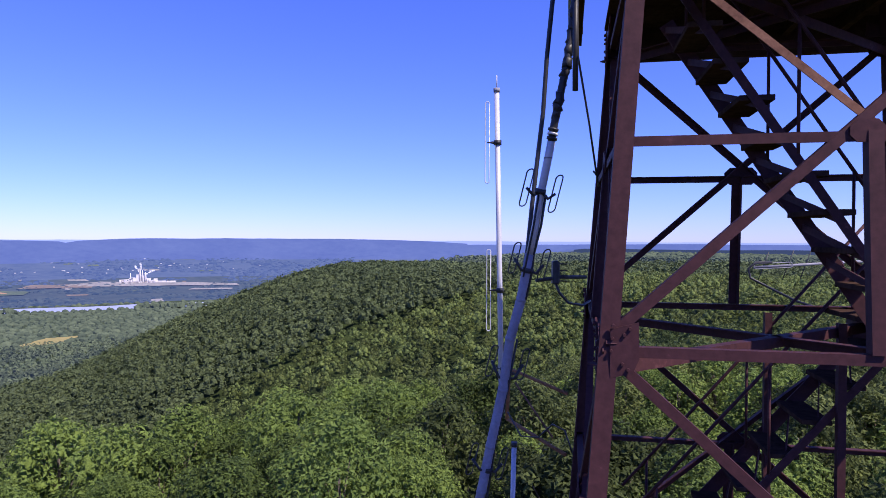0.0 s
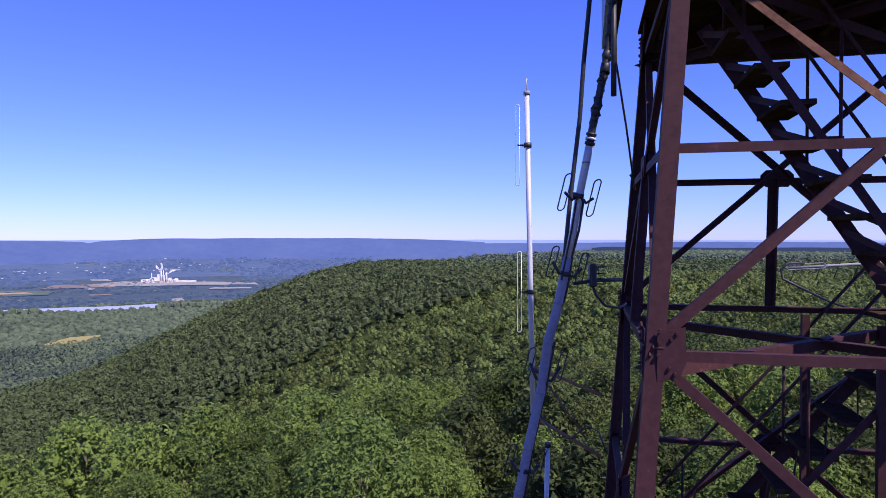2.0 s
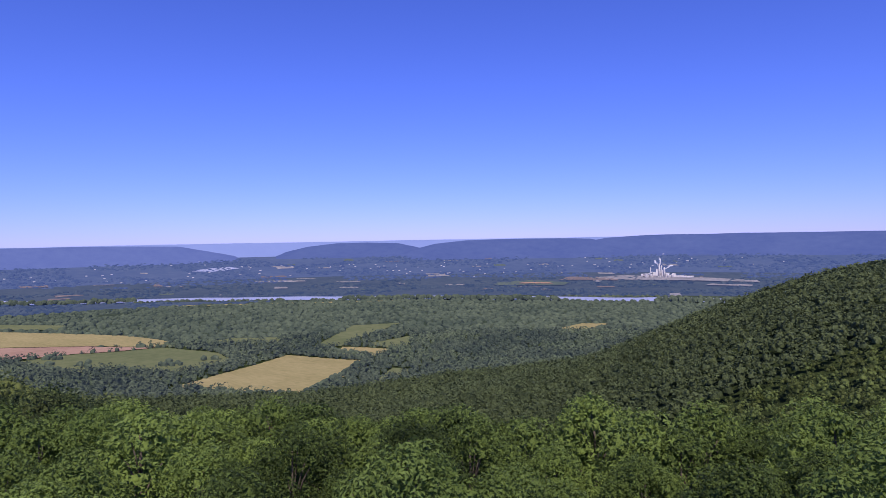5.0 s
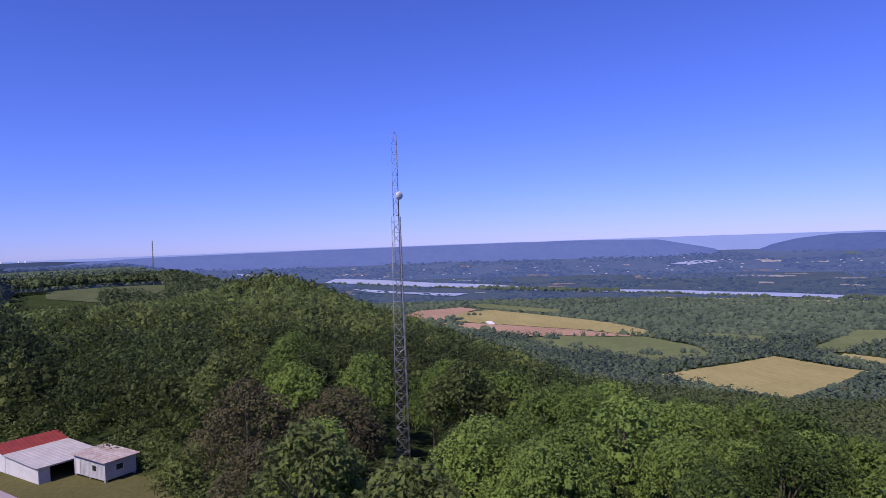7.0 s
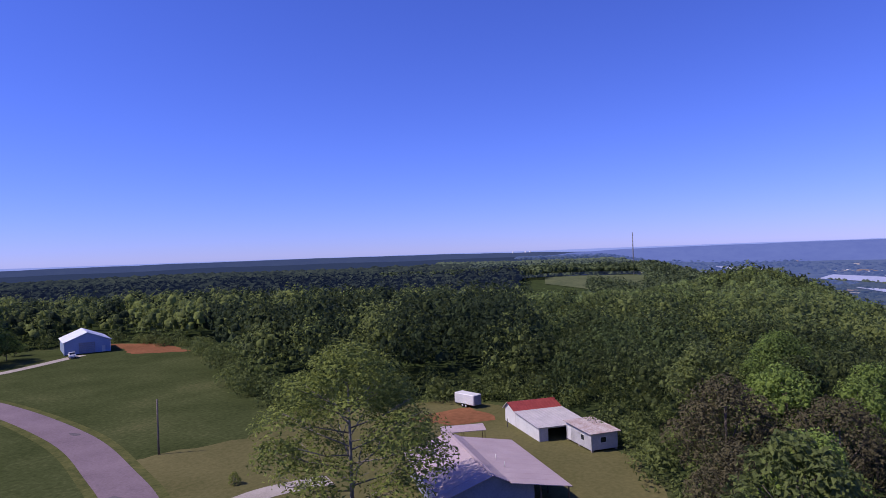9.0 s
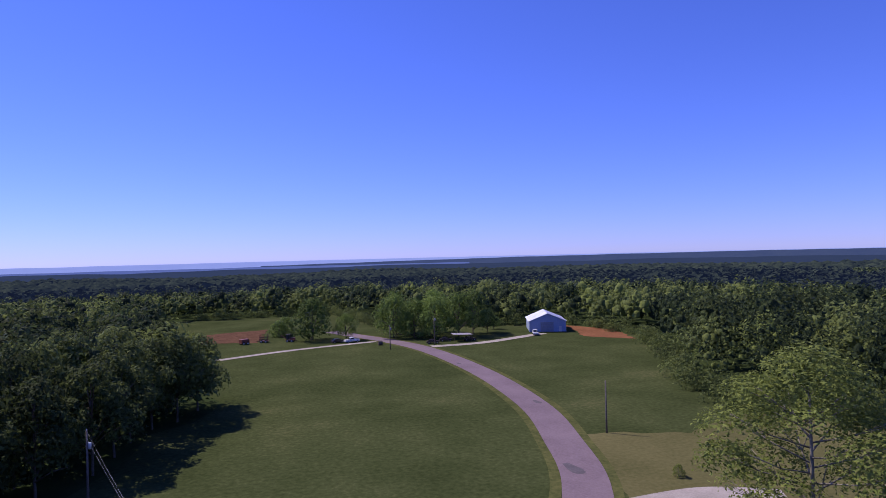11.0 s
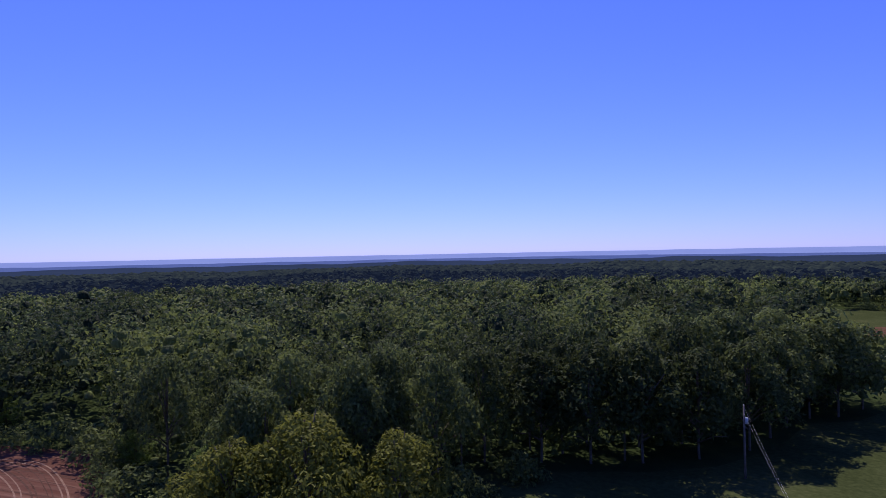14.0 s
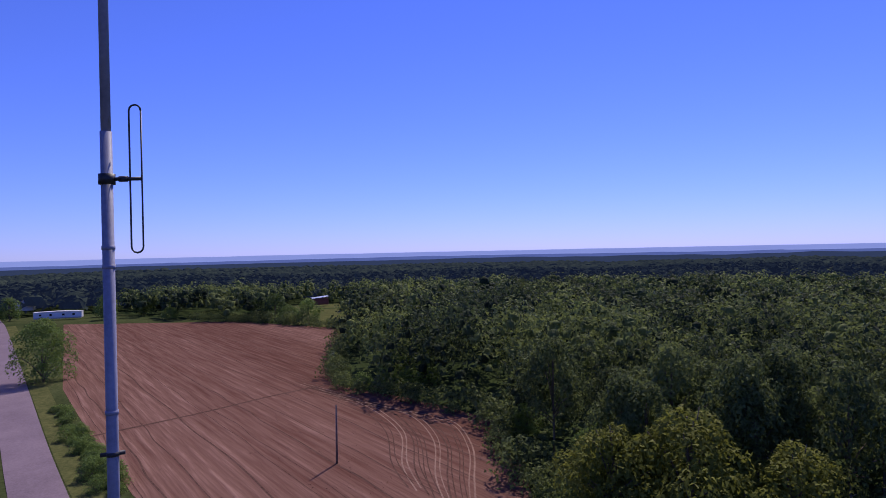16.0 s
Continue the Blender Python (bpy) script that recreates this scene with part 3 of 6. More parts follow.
def lobed(n_leaf, size, lobes, seed, tall=1.7, slim=0.8, core=0.74):
    """A crown of rounded leafy clumps with loose leaves over them."""
    v, f, cs = crown_cloud(n_leaf, size, lobes, seed, tall, False, 1.0, slim)
    vs, fs, at = [v], [f], len(v)
    for q, (x, y, z, r) in enumerate(cs if core else []):
        dv, df = dome(seed * 60 + q, 2, 5)
        dv = dv * np.random.default_rng(seed * 61 + q).uniform(0.72, 1.28, (len(dv), 1))
        vs.append(dv * (r * core, r * core, r * core * 0.95) + (x, y, z))
        fs.append(df + at)
        at += len(dv)
    return np.vstack(vs), np.vstack(fs), cs


def scatter(spacing, r0, r1, b0, b1, seed):
    """Jittered places in a ring sector that bear trees."""
    g = np.random.default_rng(seed)
    n = int(r1 / spacing) + 1
    x, y = np.meshgrid(np.arange(-n, n + 1) * spacing, np.arange(-n, n + 1) * spacing)
    x = (x + g.uniform(-0.45, 0.45, x.shape) * spacing).ravel()
    y = (y + g.uniform(-0.45, 0.45, y.shape) * spacing).ravel()
    r, b = np.hypot(x, y), np.degrees(np.arctan2(-x, y)) % 360
    keep = (r >= r0) & (r < r1) & (((b - b0) % 360) <= (b1 - b0)) & ~inside(CLEARING, x, y) & ~inside(MEAD, x, y) & ~inside(HUT_LAWN, x, y)
    for outline, _, _ in FIELDS:
        keep &= ~inside(outline, x, y)
    keep &= off_line(RIVER, x, y) > 100
    closed = np.array(CLEARING + CLEARING[:1], float)
    keep &= (r > 300) | (r < 60) | (off_line(closed, x, y) > 3.6)
    # the steep bank below the tower's own trees bears a thinner stand
    drop = np.degrees(np.arctan2(30 - land(x, y) - 15, r))
    keep &= ~((r > 115) & (r < 1200) & (drop > 15.5) & (g.random(x.shape) < 0.62))
    return x[keep], y[keep], g


def joined(name, shapes, x, y, size, tall, g, mat, label, squash=1.0, smooth=False):
    """Many trees as one mesh of kind stuff."""
    vs, fs, at = [], [], 0
    z = land(x, y)
    kind = g.integers(len(shapes), size=len(x))
    spin = g.uniform(0, 2 * math.pi, len(x))
    sc, ht = g.uniform(*size, len(x)), g.uniform(*tall, len(x))
    for q, (v, f) in enumerate(shapes):
        m = kind == q
        if not m.any():
            continue
        c, s = np.cos(spin[m])[:, None], np.sin(spin[m])[:, None]
        px = (v[:, 0] * c - v[:, 1] * s) * sc[m][:, None] + x[m][:, None]
        py = (v[:, 0] * s + v[:, 1] * c) * sc[m][:, None] + y[m][:, None]
        pz = v[:, 2] * squash * sc[m][:, None] + (z[m] + ht[m])[:, None]
        vs.append(np.stack([px, py, pz], -1).reshape(-1, 3))
        fs.append((f[None] + at + (np.arange(m.sum()) * len(v))[:, None, None]).reshape(-1, f.shape[1]))
        at += m.sum() * len(v)
    me = from_arrays(name, np.vstack(vs), np.vstack(fs), mat, smooth)
    return tagged(new(name, me), label, "forest", kind="stuff")


# far woods; the valley and plateau ones carry haze in their emission
far_shapes = [dome(q, 2, 5) for q in range(10)]
tufted_shapes = []
for q in range(8):
    v, f, _ = crown_cloud(20, 0.36, 5, 400 + q, 1.5, False, 1.0, 0.8)
    dv, df = dome(q + 30, 2, 5)
    tufted_shapes.append((np.vstack([v - (0, 0, 0.35), dv * (0.78, 0.78, 0.8)]), np.vstack([f, df + len(v)])))
loose_shapes = []
for q in range(6):
    v, f, _ = crown_cloud(14, 0.42, 4, 450 + q, 1.4, False, 1.0, 0.8)
    dv, df = dome(q + 50, 2, 5)
    loose_shapes.append((np.vstack([v - (0, 0, 0.35), dv * (0.8, 0.8, 0.8)]), np.vstack([f, df + len(v)])))
x, y, g = scatter(5.7, 430, 740, -30, 112, 21)
joined("far_forest", tufted_shapes, x, y, (2.2, 4.2), (8, 11), g, M["leaf_far"], "dense green broadleaf forest on the spur")
x, y, g = scatter(8.0, 740, 1000, -38, 130, 1)
joined("far_forest", loose_shapes, x, y, (3.6, 5.6), (7, 10), g, M["leaf_far"], "dense green broadleaf forest on the slopes")
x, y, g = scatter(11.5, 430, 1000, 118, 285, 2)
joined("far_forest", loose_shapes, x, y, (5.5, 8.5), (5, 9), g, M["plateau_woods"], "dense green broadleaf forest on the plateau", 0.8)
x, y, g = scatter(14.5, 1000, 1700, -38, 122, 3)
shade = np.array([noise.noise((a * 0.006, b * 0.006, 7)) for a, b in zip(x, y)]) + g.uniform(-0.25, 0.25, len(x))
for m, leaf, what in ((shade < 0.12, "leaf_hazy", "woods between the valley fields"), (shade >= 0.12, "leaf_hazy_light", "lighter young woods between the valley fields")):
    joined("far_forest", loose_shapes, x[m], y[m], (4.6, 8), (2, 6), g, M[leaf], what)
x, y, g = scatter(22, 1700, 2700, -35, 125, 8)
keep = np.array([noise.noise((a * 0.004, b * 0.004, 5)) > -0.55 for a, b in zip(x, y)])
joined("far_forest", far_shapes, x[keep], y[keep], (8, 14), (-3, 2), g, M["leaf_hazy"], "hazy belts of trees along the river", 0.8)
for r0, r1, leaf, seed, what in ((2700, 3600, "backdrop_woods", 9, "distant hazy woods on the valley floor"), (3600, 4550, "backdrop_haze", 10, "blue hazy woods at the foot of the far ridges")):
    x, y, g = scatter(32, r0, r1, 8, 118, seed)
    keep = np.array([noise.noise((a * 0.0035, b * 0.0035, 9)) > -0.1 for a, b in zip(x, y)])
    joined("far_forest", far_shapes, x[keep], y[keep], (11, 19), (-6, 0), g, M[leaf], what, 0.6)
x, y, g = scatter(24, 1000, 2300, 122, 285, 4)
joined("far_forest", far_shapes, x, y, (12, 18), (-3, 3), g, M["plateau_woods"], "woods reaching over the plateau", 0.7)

# middle distance
mid_shapes, near_shapes, leafy_shapes, shrub_shapes = [], [], [], []
for q in range(6):
    mid_shapes.append(lobed(84, 0.12, 6, 20 + q, 1.4, core=0.5)[:2])
    shrub_shapes.append(lobed(230, 0.13, 7, 120 + q, 1.4, 0.66, core=0)[:2])
    near_shapes.append(lobed(230, 0.088, 10, 80 + q, 1.45, core=0.38)[:2])
    leafy_shapes.append(lobed(580, 0.068, 12, 90 + q, 1.5, 0.66, core=0.28)[:2])


def sees(x, y):
    b = np.degrees(np.arctan2(-x, y)) % 360
    return (b < 287) | (b > 322)


def wooded(spacing, r0, r1, seed, shapes, size, foot, flat_shapes):
    x, y, g = scatter(spacing, r0, r1, 0, 360, seed)
    b = np.degrees(np.arctan2(-x, y)) % 360
    flat = (b > 118) & (b < 300)
    for side, lift, what, kinds, leaf, up in ((flat, 1.12, "tall dense broadleaf woodland on the plateau", flat_shapes, "leaf_oak", 0.5), (~flat, 1.0, "dense green broadleaf forest on the slope", shapes, "leaf_slope", 1.0)):
        tone = g.random(len(x))
        for lo, hi, tint, add in ((0.0, 0.5, leaf, ""), (0.5, 0.92, "leaf_oak_dark" if side is flat else "leaf_oak", ", the darker crowns"), (0.92, 1.0, "leaf_oak_light", ", the fresh light crowns")):
            m = side & sees(x, y) & (tone >= lo) & (tone < hi)
            if m.any() and kinds:
                joined("forest", kinds, x[m], y[m], size, (foot[0] + up, foot[1] + up), g, M[tint], what + add, lift, True)


wooded(9.8, 240, 430, 5, None, (4.2, 6.6), (1.0, 4.5), mid_shapes)
wooded(6.8, 240, 430, 25, mid_shapes, (3.0, 4.4), (3.0, 6.0), None)
wooded(9.8, 168, 240, 15, None, (5.6, 8.8), (0.6, 4.0), near_shapes)
wooded(8.0, 168, 240, 35, near_shapes, (3.8, 6.4), (1.0, 4.5), None)
wooded(10.2, 112, 168, 16, None, (6.2, 9.2), (0.6, 4.0), leafy_shapes)
wooded(7.8, 112, 168, 36, leafy_shapes, (3.8, 6.4), (1.0, 4.5), None)

# trees along the near bank of the river
g = np.random.default_rng(19)
bx, by = [], []
for p, q in zip(RIVER[:-1], RIVER[1:]):
    n = int(np.hypot(*(q - p)) / 8)
    for s in np.arange(n) / max(n, 1):
        c = p + (q - p) * s
        turn = math.degrees(math.atan2(-c[0], c[1]))
        if 33 < turn < 53 or 69 < turn < 81 or noise.noise((c[0] * 0.006, c[1] * 0.006, 2)) > -0.3:
            back = c * (1 - g.uniform(72, 100) / np.hypot(*c))
            bx.append(back[0]), by.append(back[1])
bx, by = np.array(bx), np.array(by)
b = np.degrees(np.arctan2(-bx, by))
tall = ((b > 33.5) & (b < 52.5)) | ((b > 69) & (b < 81)) | (b < 25.5)
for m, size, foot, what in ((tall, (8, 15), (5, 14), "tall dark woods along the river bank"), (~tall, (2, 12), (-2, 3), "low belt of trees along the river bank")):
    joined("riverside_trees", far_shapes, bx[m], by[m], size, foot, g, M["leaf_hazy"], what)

# the nearest trees, each a thing of its own
crown_meshes, trunk_meshes = [], []
for q in range(6):
    v, f, lobes = lobed(9500 if q < 3 else 2900, 0.032 if q < 3 else 0.050, 34 if q < 3 else 28, 60 + q, 1.8, 0.66, 0.38)
    crown_meshes.append(from_arrays("crown", v, f, M["leaf"], True))
    bm = bmesh.new()
    pipe_bm([(0, 0, -2.2), (0.01, 0.02, -1.0), (-0.01, 0.01, 0.0), (0.02, 0, 0.8), (0.0, 0.02, 1.5)], 0.045, 7, 0.3, bm)
    for lx, ly, lz, lr in lobes[::3]:
        pipe_bm([(0, 0, lz * 0.45 - 0.1), (lx * 0.5, ly * 0.5, lz * 0.75), (lx, ly, lz)], 0.022, 5, 0.3, bm)
    me = bpy.data.meshes.new("trunk")
    bm.to_mesh(me)
    bm.free()
    me.materials.append(M["bark"])
    trunk_meshes.append(me)


def tree(x, y, radius, base, q, spin, label="leafy green broadleaf tree on the wooded slope", squash=1.0, group="forest trees", crown=None, trunk=None, name="tree"):
    ob = thing(name, (x, y, float(land(x, y))), label, name, group)
    for piece, me in (("trunk", trunk or trunk_meshes[q]), ("crown", crown or crown_meshes[q])):
        p = new(piece, me)
        p.parent = ob
        p.matrix_local = Matrix.Translation((0, 0, base)) @ Matrix.Rotation(spin, 4, "Z") @ Matrix.Diagonal((radius, radius, radius * squash, 1))
    return ob


def dressed(q, leaf, bark, n=7000, size=0.041, seed=200, tall=2.0, loose=1.0, lobes=26):
    """A crown and trunk of their own leaf and bark."""
    v, f, lobe = crown_cloud(n, size, lobes, seed + q, tall, False, loose, 0.55)
    c = from_arrays("crown", v, f, M[leaf])
    t = trunk_meshes[q].copy()
    t.materials[0] = M[bark]
    return dict(crown=c, trunk=t)


oak_meshes = [from_arrays("crown", *crown_cloud(3300, 0.06, 28, 260 + q, 1.8, False, 1.12, 0.66)[:2], M["leaf_oak"]) for q in range(6)]
brown, bright = dressed(0, "leaf_brown", "bark"), dressed(1, "leaf_bright", "bark", seed=300)
yellow = dressed(1, "leaf_yellow", "bark", 5200, 0.05, 340, 1.45, 1.0, 30)
light_shrub = dressed(2, "leaf_bright", "bark", 1300, 0.085, 500, 1.9, 1.0, 16)
x, y, g = scatter(7.3, 27, 112, 0, 360, 6)
b = np.degrees(np.arctan2(-x, y)) % 360
m = sees(x, y) & ~((b > 213) & (b < 241) & (np.hypot(x, y) < 77)) & ~((b > 85.8) & (b < 90.2) & (np.hypot(x, y) > 52) & (np.hypot(x, y) < 100))
BROWN = [(*polar(101.4, 79), 6.2, 2.6), (*polar(93.5, 77), 5.6, 2.6), (*polar(100.6, 66), 4.8, 1.6), (*polar(96.4, 69), 4.6, 1.4)]
for bx_, by_, br_, _ in BROWN:
    m &= np.hypot(x - bx_, y - by_) > br_ + 2.4
m &= ~((b > 91) & (b < 105) & (np.hypot(x, y) > 56) & (np.hypot(x, y) < 76))
x, y, b = x[m], y[m], b[m]
order = np.argsort(np.hypot(x, y))
for n, k in enumerate(order):
    if n >= 225:
        break
    rad, flat = g.uniform(3.7, 5.4), 118 < b[k] < 300
    r = math.hypot(x[k], y[k])
    q = int(g.integers(3)) if r < 56 else 3 + int(g.integers(3))
    foot, tallness = (g.uniform(2.5, 4.5), 1.32) if flat else (g.uniform(4.8, 6.8), 1.0)
    if g.random() < 0.045:
        tree(x[k], y[k], rad, foot, q, g.uniform(0, 6.28), "fresh yellow-green broadleaf tree among darker ones", tallness, **bright)
    else:
        tree(x[k], y[k], rad, foot, q, g.uniform(0, 6.28), "tall green tree at the edge of the plateau woods" if flat else "leafy green broadleaf tree on the wooded slope", tallness, crown=oak_meshes[q] if flat or (b[k] > 82 and k % 5 < 3) else None)
for n, (bx_, by_, br_, foot) in enumerate(BROWN):
    tree(bx_, by_, br_, foot, 3 + n % 3, n * 1.3, "tree with thin brownish foliage beside the yard", 0.95, **brown)
rest = order[225:]
if len(rest):
    joined("forest", leafy_shapes, x[rest], y[rest], (3.8, 5.4), (3.5, 6.0), g, M["leaf_oak"], "leafy green woodland round the clearing", 1.25, True)

# shrubs along the edge of the woods
g = np.random.default_rng(31)
px, py = [], []
closed = CLEARING + CLEARING[:1]
for (x0, y0), (x1, y1) in zip(closed[:-1], closed[1:]):
    n = int(math.hypot(x1 - x0, y1 - y0) / 2.3) + 1
    for s in (np.arange(n) + g.uniform(0, 1, n)) / n:
        px.append(x0 + (x1 - x0) * s + g.uniform(-2.6, 2.6))
        py.append(y0 + (y1 - y0) * s + g.uniform(-2.6, 2.6))
px, py = np.array(px), np.array(py)
b, r = np.degrees(np.arctan2(-px, py)) % 360, np.hypot(px, py)
m = ((b > 95) & (b < 270) & (r > 72)) & (np.hypot(px + 101, py + 50) > 10.5) & ~((b > 183) & (b < 190) & (r > 300)) & ~((b > 180) & (b < 206) & (r < 170))
joined("undergrowth", shrub_shapes, px[m], py[m], (1.3, 3.4), (-1.0, 0.2), g, M["leaf_oak"], "leafy shrubs and low branches along the wood's edge", 1.0, True)
x, y, g = scatter(5.6, 60, 128, 206, 262, 33)
joined("undergrowth", mid_shapes, x, y, (1.5, 2.8), (-0.6, 0.4), g, M["leaf_oak"], "dark undergrowth beneath the plateau trees", 1.0, True)
# added filler in a darker leaf, blocking light to darken the wood's inside
x, y, g = scatter(4.8, 60, 170, 182, 206, 37)
m = off_line(np.array(CLEARING, float), x, y) > 8
joined("undergrowth", mid_shapes, x[m], y[m], (1.6, 3.2), (-0.6, 0.6), g, M["leaf_oak_dark"], "added dark undergrowth that blocks light deep beneath the plateau trees", 1.0, True)
x, y, g = scatter(5.2, 72, 150, 92, 150, 34)
m = np.hypot(x + 101, y + 50) > 10.5
joined("undergrowth", shrub_shapes, x[m], y[m], (1.5, 2.8), (-0.6, 0.4), g, M["leaf_oak"], "leafy undergrowth beneath the trees by the barn", 1.0, True)
# ---------------------------------------------------------------- the lookout tower
TC, TU, TV, UP = Vector((2.63, 4.755, 0)), Vector((0.9825, -0.1863, 0)), Vector((0.1863, 0.9825, 0)), Vector((0, 0, 1))
tower = thing("lookout_tower", (TC.x, TC.y, 0), "rusty red-brown steel lookout tower with stairs and cab", "tower")


def half(z):
    return 1.322 + 0.0723 * (30 - z)


def tp(u, v, z):
    """A point of the tower by its own axes, from its foot."""
    return TU * u + TV * v + UP * z


def corner(su, sv, z):
    return tp(su * half(z), sv * half(z), z)


bolt_bm = bmesh.new()
bmesh.ops.create_cone(bolt_bm, cap_ends=True, segments=6, radius1=0.0115, radius2=0.0095, depth=0.016)
bolt_mesh = bpy.data.meshes.new("bolt")
bolt_bm.to_mesh(bolt_mesh)
bolt_bm.free()
bolt_mesh.materials.append(M["steel"])
LEVELS = [0, 3.6, 7.0, 10.4, 13.6, 16.6, 19.4, 22.0, 24.4, 26.75, 29.36, 31.70]
CORNERS = ((-1, -1), (1, -1), (1, 1), (-1, 1))
for su, sv in CORNERS:
    part("leg", angle_bm(corner(su, sv, -0.3), corner(su, sv, 34.2), -su * TU, -sv * TV, 0.104, 0.014), M["steel"], tower)
    part("footing", box_bm(-0.4, -0.4, -0.5, 0.4, 0.4, 0.15, 0.03), M["gravel"], tower, "weathered concrete footing").location = corner(su, sv, 0)
for z0, z1 in zip(LEVELS[:-1], LEVELS[1:]):
    zm = (z0 + z1) / 2
    for a, b in zip(CORNERS, CORNERS[1:] + CORNERS[:1]):
        along = (corner(*b, zm) - corner(*a, zm)).normalized()
        inward = UP.cross(along)
        near = b == (1, -1) and a == (-1, -1)
        off = inward * 0.018
        part("strut", angle_bm(corner(*a, z1) + off, corner(*b, z1) + off, -UP, inward, 0.058, 0.009), M["steel"], tower)
        part("strut", angle_bm(corner(*a, zm) + off, corner(*b, zm) + off, -UP, inward, 0.056, 0.008), M["steel"], tower)
        for p, q in ((corner(*a, z0), corner(*b, z1)), (corner(*a, z1), corner(*b, z0))):
            d = (q - p).normalized()
            flat = d.cross(inward)
            if flat.z > 0:
                flat = -flat
            # this brace's rust is coloured lighter to stand for the sun on it
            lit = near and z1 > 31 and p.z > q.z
            part("brace", angle_bm(p + off * (2 if p.z > q.z else 1) - flat * 0.028, q + off * (2 if p.z > q.z else 1) - flat * 0.028, flat, inward, 0.042 if lit else 0.058, 0.009), M["sunlit_rust" if lit else "steel"], tower, "rusty brace, its rust lightened to look sunlit" if lit else "")
        mid = (corner(*a, zm) + corner(*b, zm)) / 2
        low = (corner(*a, z0) + corner(*b, z0)) / 2
        part("post", angle_bm(mid, low, along, inward, 0.075, 0.009), M["steel"], tower)
        if z1 > 25:
            # plates and bolts where the bars meet
            m4 = Matrix((along, UP, inward)).transposed().to_4x4()
            wide, high = (0.085, 0.06) if near else (0.14, 0.078)
            plate = box_bm(-wide, -high, -0.006, wide, high, 0.006)
            bmesh.ops.bevel(plate, geom=[e for e in plate.edges if abs((e.verts[0].co - e.verts[1].co).z) > 0.005], offset=high * 0.6, segments=1, affect="EDGES")
            plate.transform(Matrix.Translation(mid + inward * 0.01) @ m4)
            part("gusset_plate", plate, M["steel"], tower)
            for c, sgn in ((a, 1), (b, -1)):
                at = corner(*c, z1)
                plate = bmesh.new()
                ring = [(0, 0.10), (0.15, 0.14), (0.155, -0.06), (0.12, -0.14), (0, -0.17)]
                vs = [[plate.verts.new(at + along * sgn * (0.06 + px) + UP * py - inward * dz) for px, py in ring] for dz in (0.002, 0.014)]
                plate.faces.new(vs[0])
                plate.faces.new(vs[1])
                for k in range(5):
                    plate.faces.new((vs[0][k], vs[0][(k + 1) % 5], vs[1][(k + 1) % 5], vs[1][k]))
                bmesh.ops.recalc_face_normals(plate, faces=plate.faces)
                gp = part("gusset_plate", plate, M["steel"], tower)
                turn, _ = frame_of(Vector((0, 0, 0)), -inward * 0.02)
                for px, py in ((0.075, 0.12), (0.07, 0.05), (0.065, -0.02), (0.135, 0.07), (0.165, 0.105), (0.125, -0.09), (0.155, -0.12)):
                    bolt = new("bolt", bolt_mesh)
                    bolt.parent = gp
                    bolt.matrix_local = Matrix.Translation(at + along * sgn * px + UP * py - inward * 0.02) @ turn.to_3x3().to_4x4()
    if z1 > 12:
        for a, b in (((-1, -1), (1, 1)), ((1, -1), (-1, 1))):
            p, q = corner(*a, z1 - 0.1), corner(*b, z1 - 0.1)
            side = UP.cross((q - p).normalized())
            part("plan_brace", angle_bm(p, q, side, -UP, 0.075, 0.009), M["steel"], tower)

# stairs: flights that turn back on each other
tread_mesh = box_bm(-0.115, -0.32, -0.02, 0.115, 0.32, 0.02, 0.004)
tread_data = bpy.data.meshes.new("tread")
tread_mesh.to_mesh(tread_data)
tread_mesh.free()
tread_data.materials.append(M["dark_wood"])
AX = Matrix((TU, TV, UP)).transposed().to_4x4()
for k, (z0, z1) in enumerate(zip(LEVELS[:-1], LEVELS[1:])):
    up_left = (len(LEVELS) - 2 - k) % 2 == 0
    ends = ((0.73, -0.79, 0.02) if up_left else (-1.02, 1.15, 0.92))
    u0, u1, v = ends
    n = int(round((z1 - z0) / 0.275))
    for i in range(1, n):
        s = i / n
        t = new("tread", tread_data)
        t.parent = tower
        t.matrix_local = Matrix.Translation(tp(u0 + (u1 - u0) * s, v, z0 + (z1 - z0) * s)) @ AX
        if z1 > 22:
            e = (i + 1) / n
            part("stair_tie", bar_bm(tp(u0 + (u1 - u0) * s, v - 0.34, z0 + (z1 - z0) * s - 0.05), tp(u0 + (u1 - u0) * e, v + 0.34, z0 + (z1 - z0) * e - 0.09), 0.012, 0.05), M["steel"], tower)
    for side in (-0.34, 0.34):
        p, q = tp(u0, v + side, z0), tp(u1, v + side, z1)
        part("stringer", bar_bm(p - UP * 0.04, q - UP * 0.04, 0.012, 0.06 if side < 0 else 0.115, TV.cross((q - p).normalized())), M["steel"], tower)
        if z1 > 22:
            part("handrail", pipe_bm([p + UP * 0.88, q + UP * 0.88], 0.014, 6), M["steel"], tower)
            for s in (0.1, 0.5, 0.9):
                o = p.lerp(q, s)
                part("rail_post", pipe_bm([o, o + UP * 0.88], 0.012, 6), M["steel"], tower)
    lz = z0 - 0.02
    lu = 0.95 if up_left else -1.42
    for j in range(5):
        part("landing_board", box_bm(lu - 0.2, -0.25 + j * 0.33, lz - 0.045, lu + 0.2, 0.07 + j * 0.33, lz, 0.004), M["dark_wood"], tower).matrix_local = AX
    part("landing_beam", bar_bm(tp(lu, -half(z0) * 0.98, lz - 0.1), tp(lu, half(z0) * 0.98, lz - 0.1), 0.07, 0.1), M["steel"], tower)

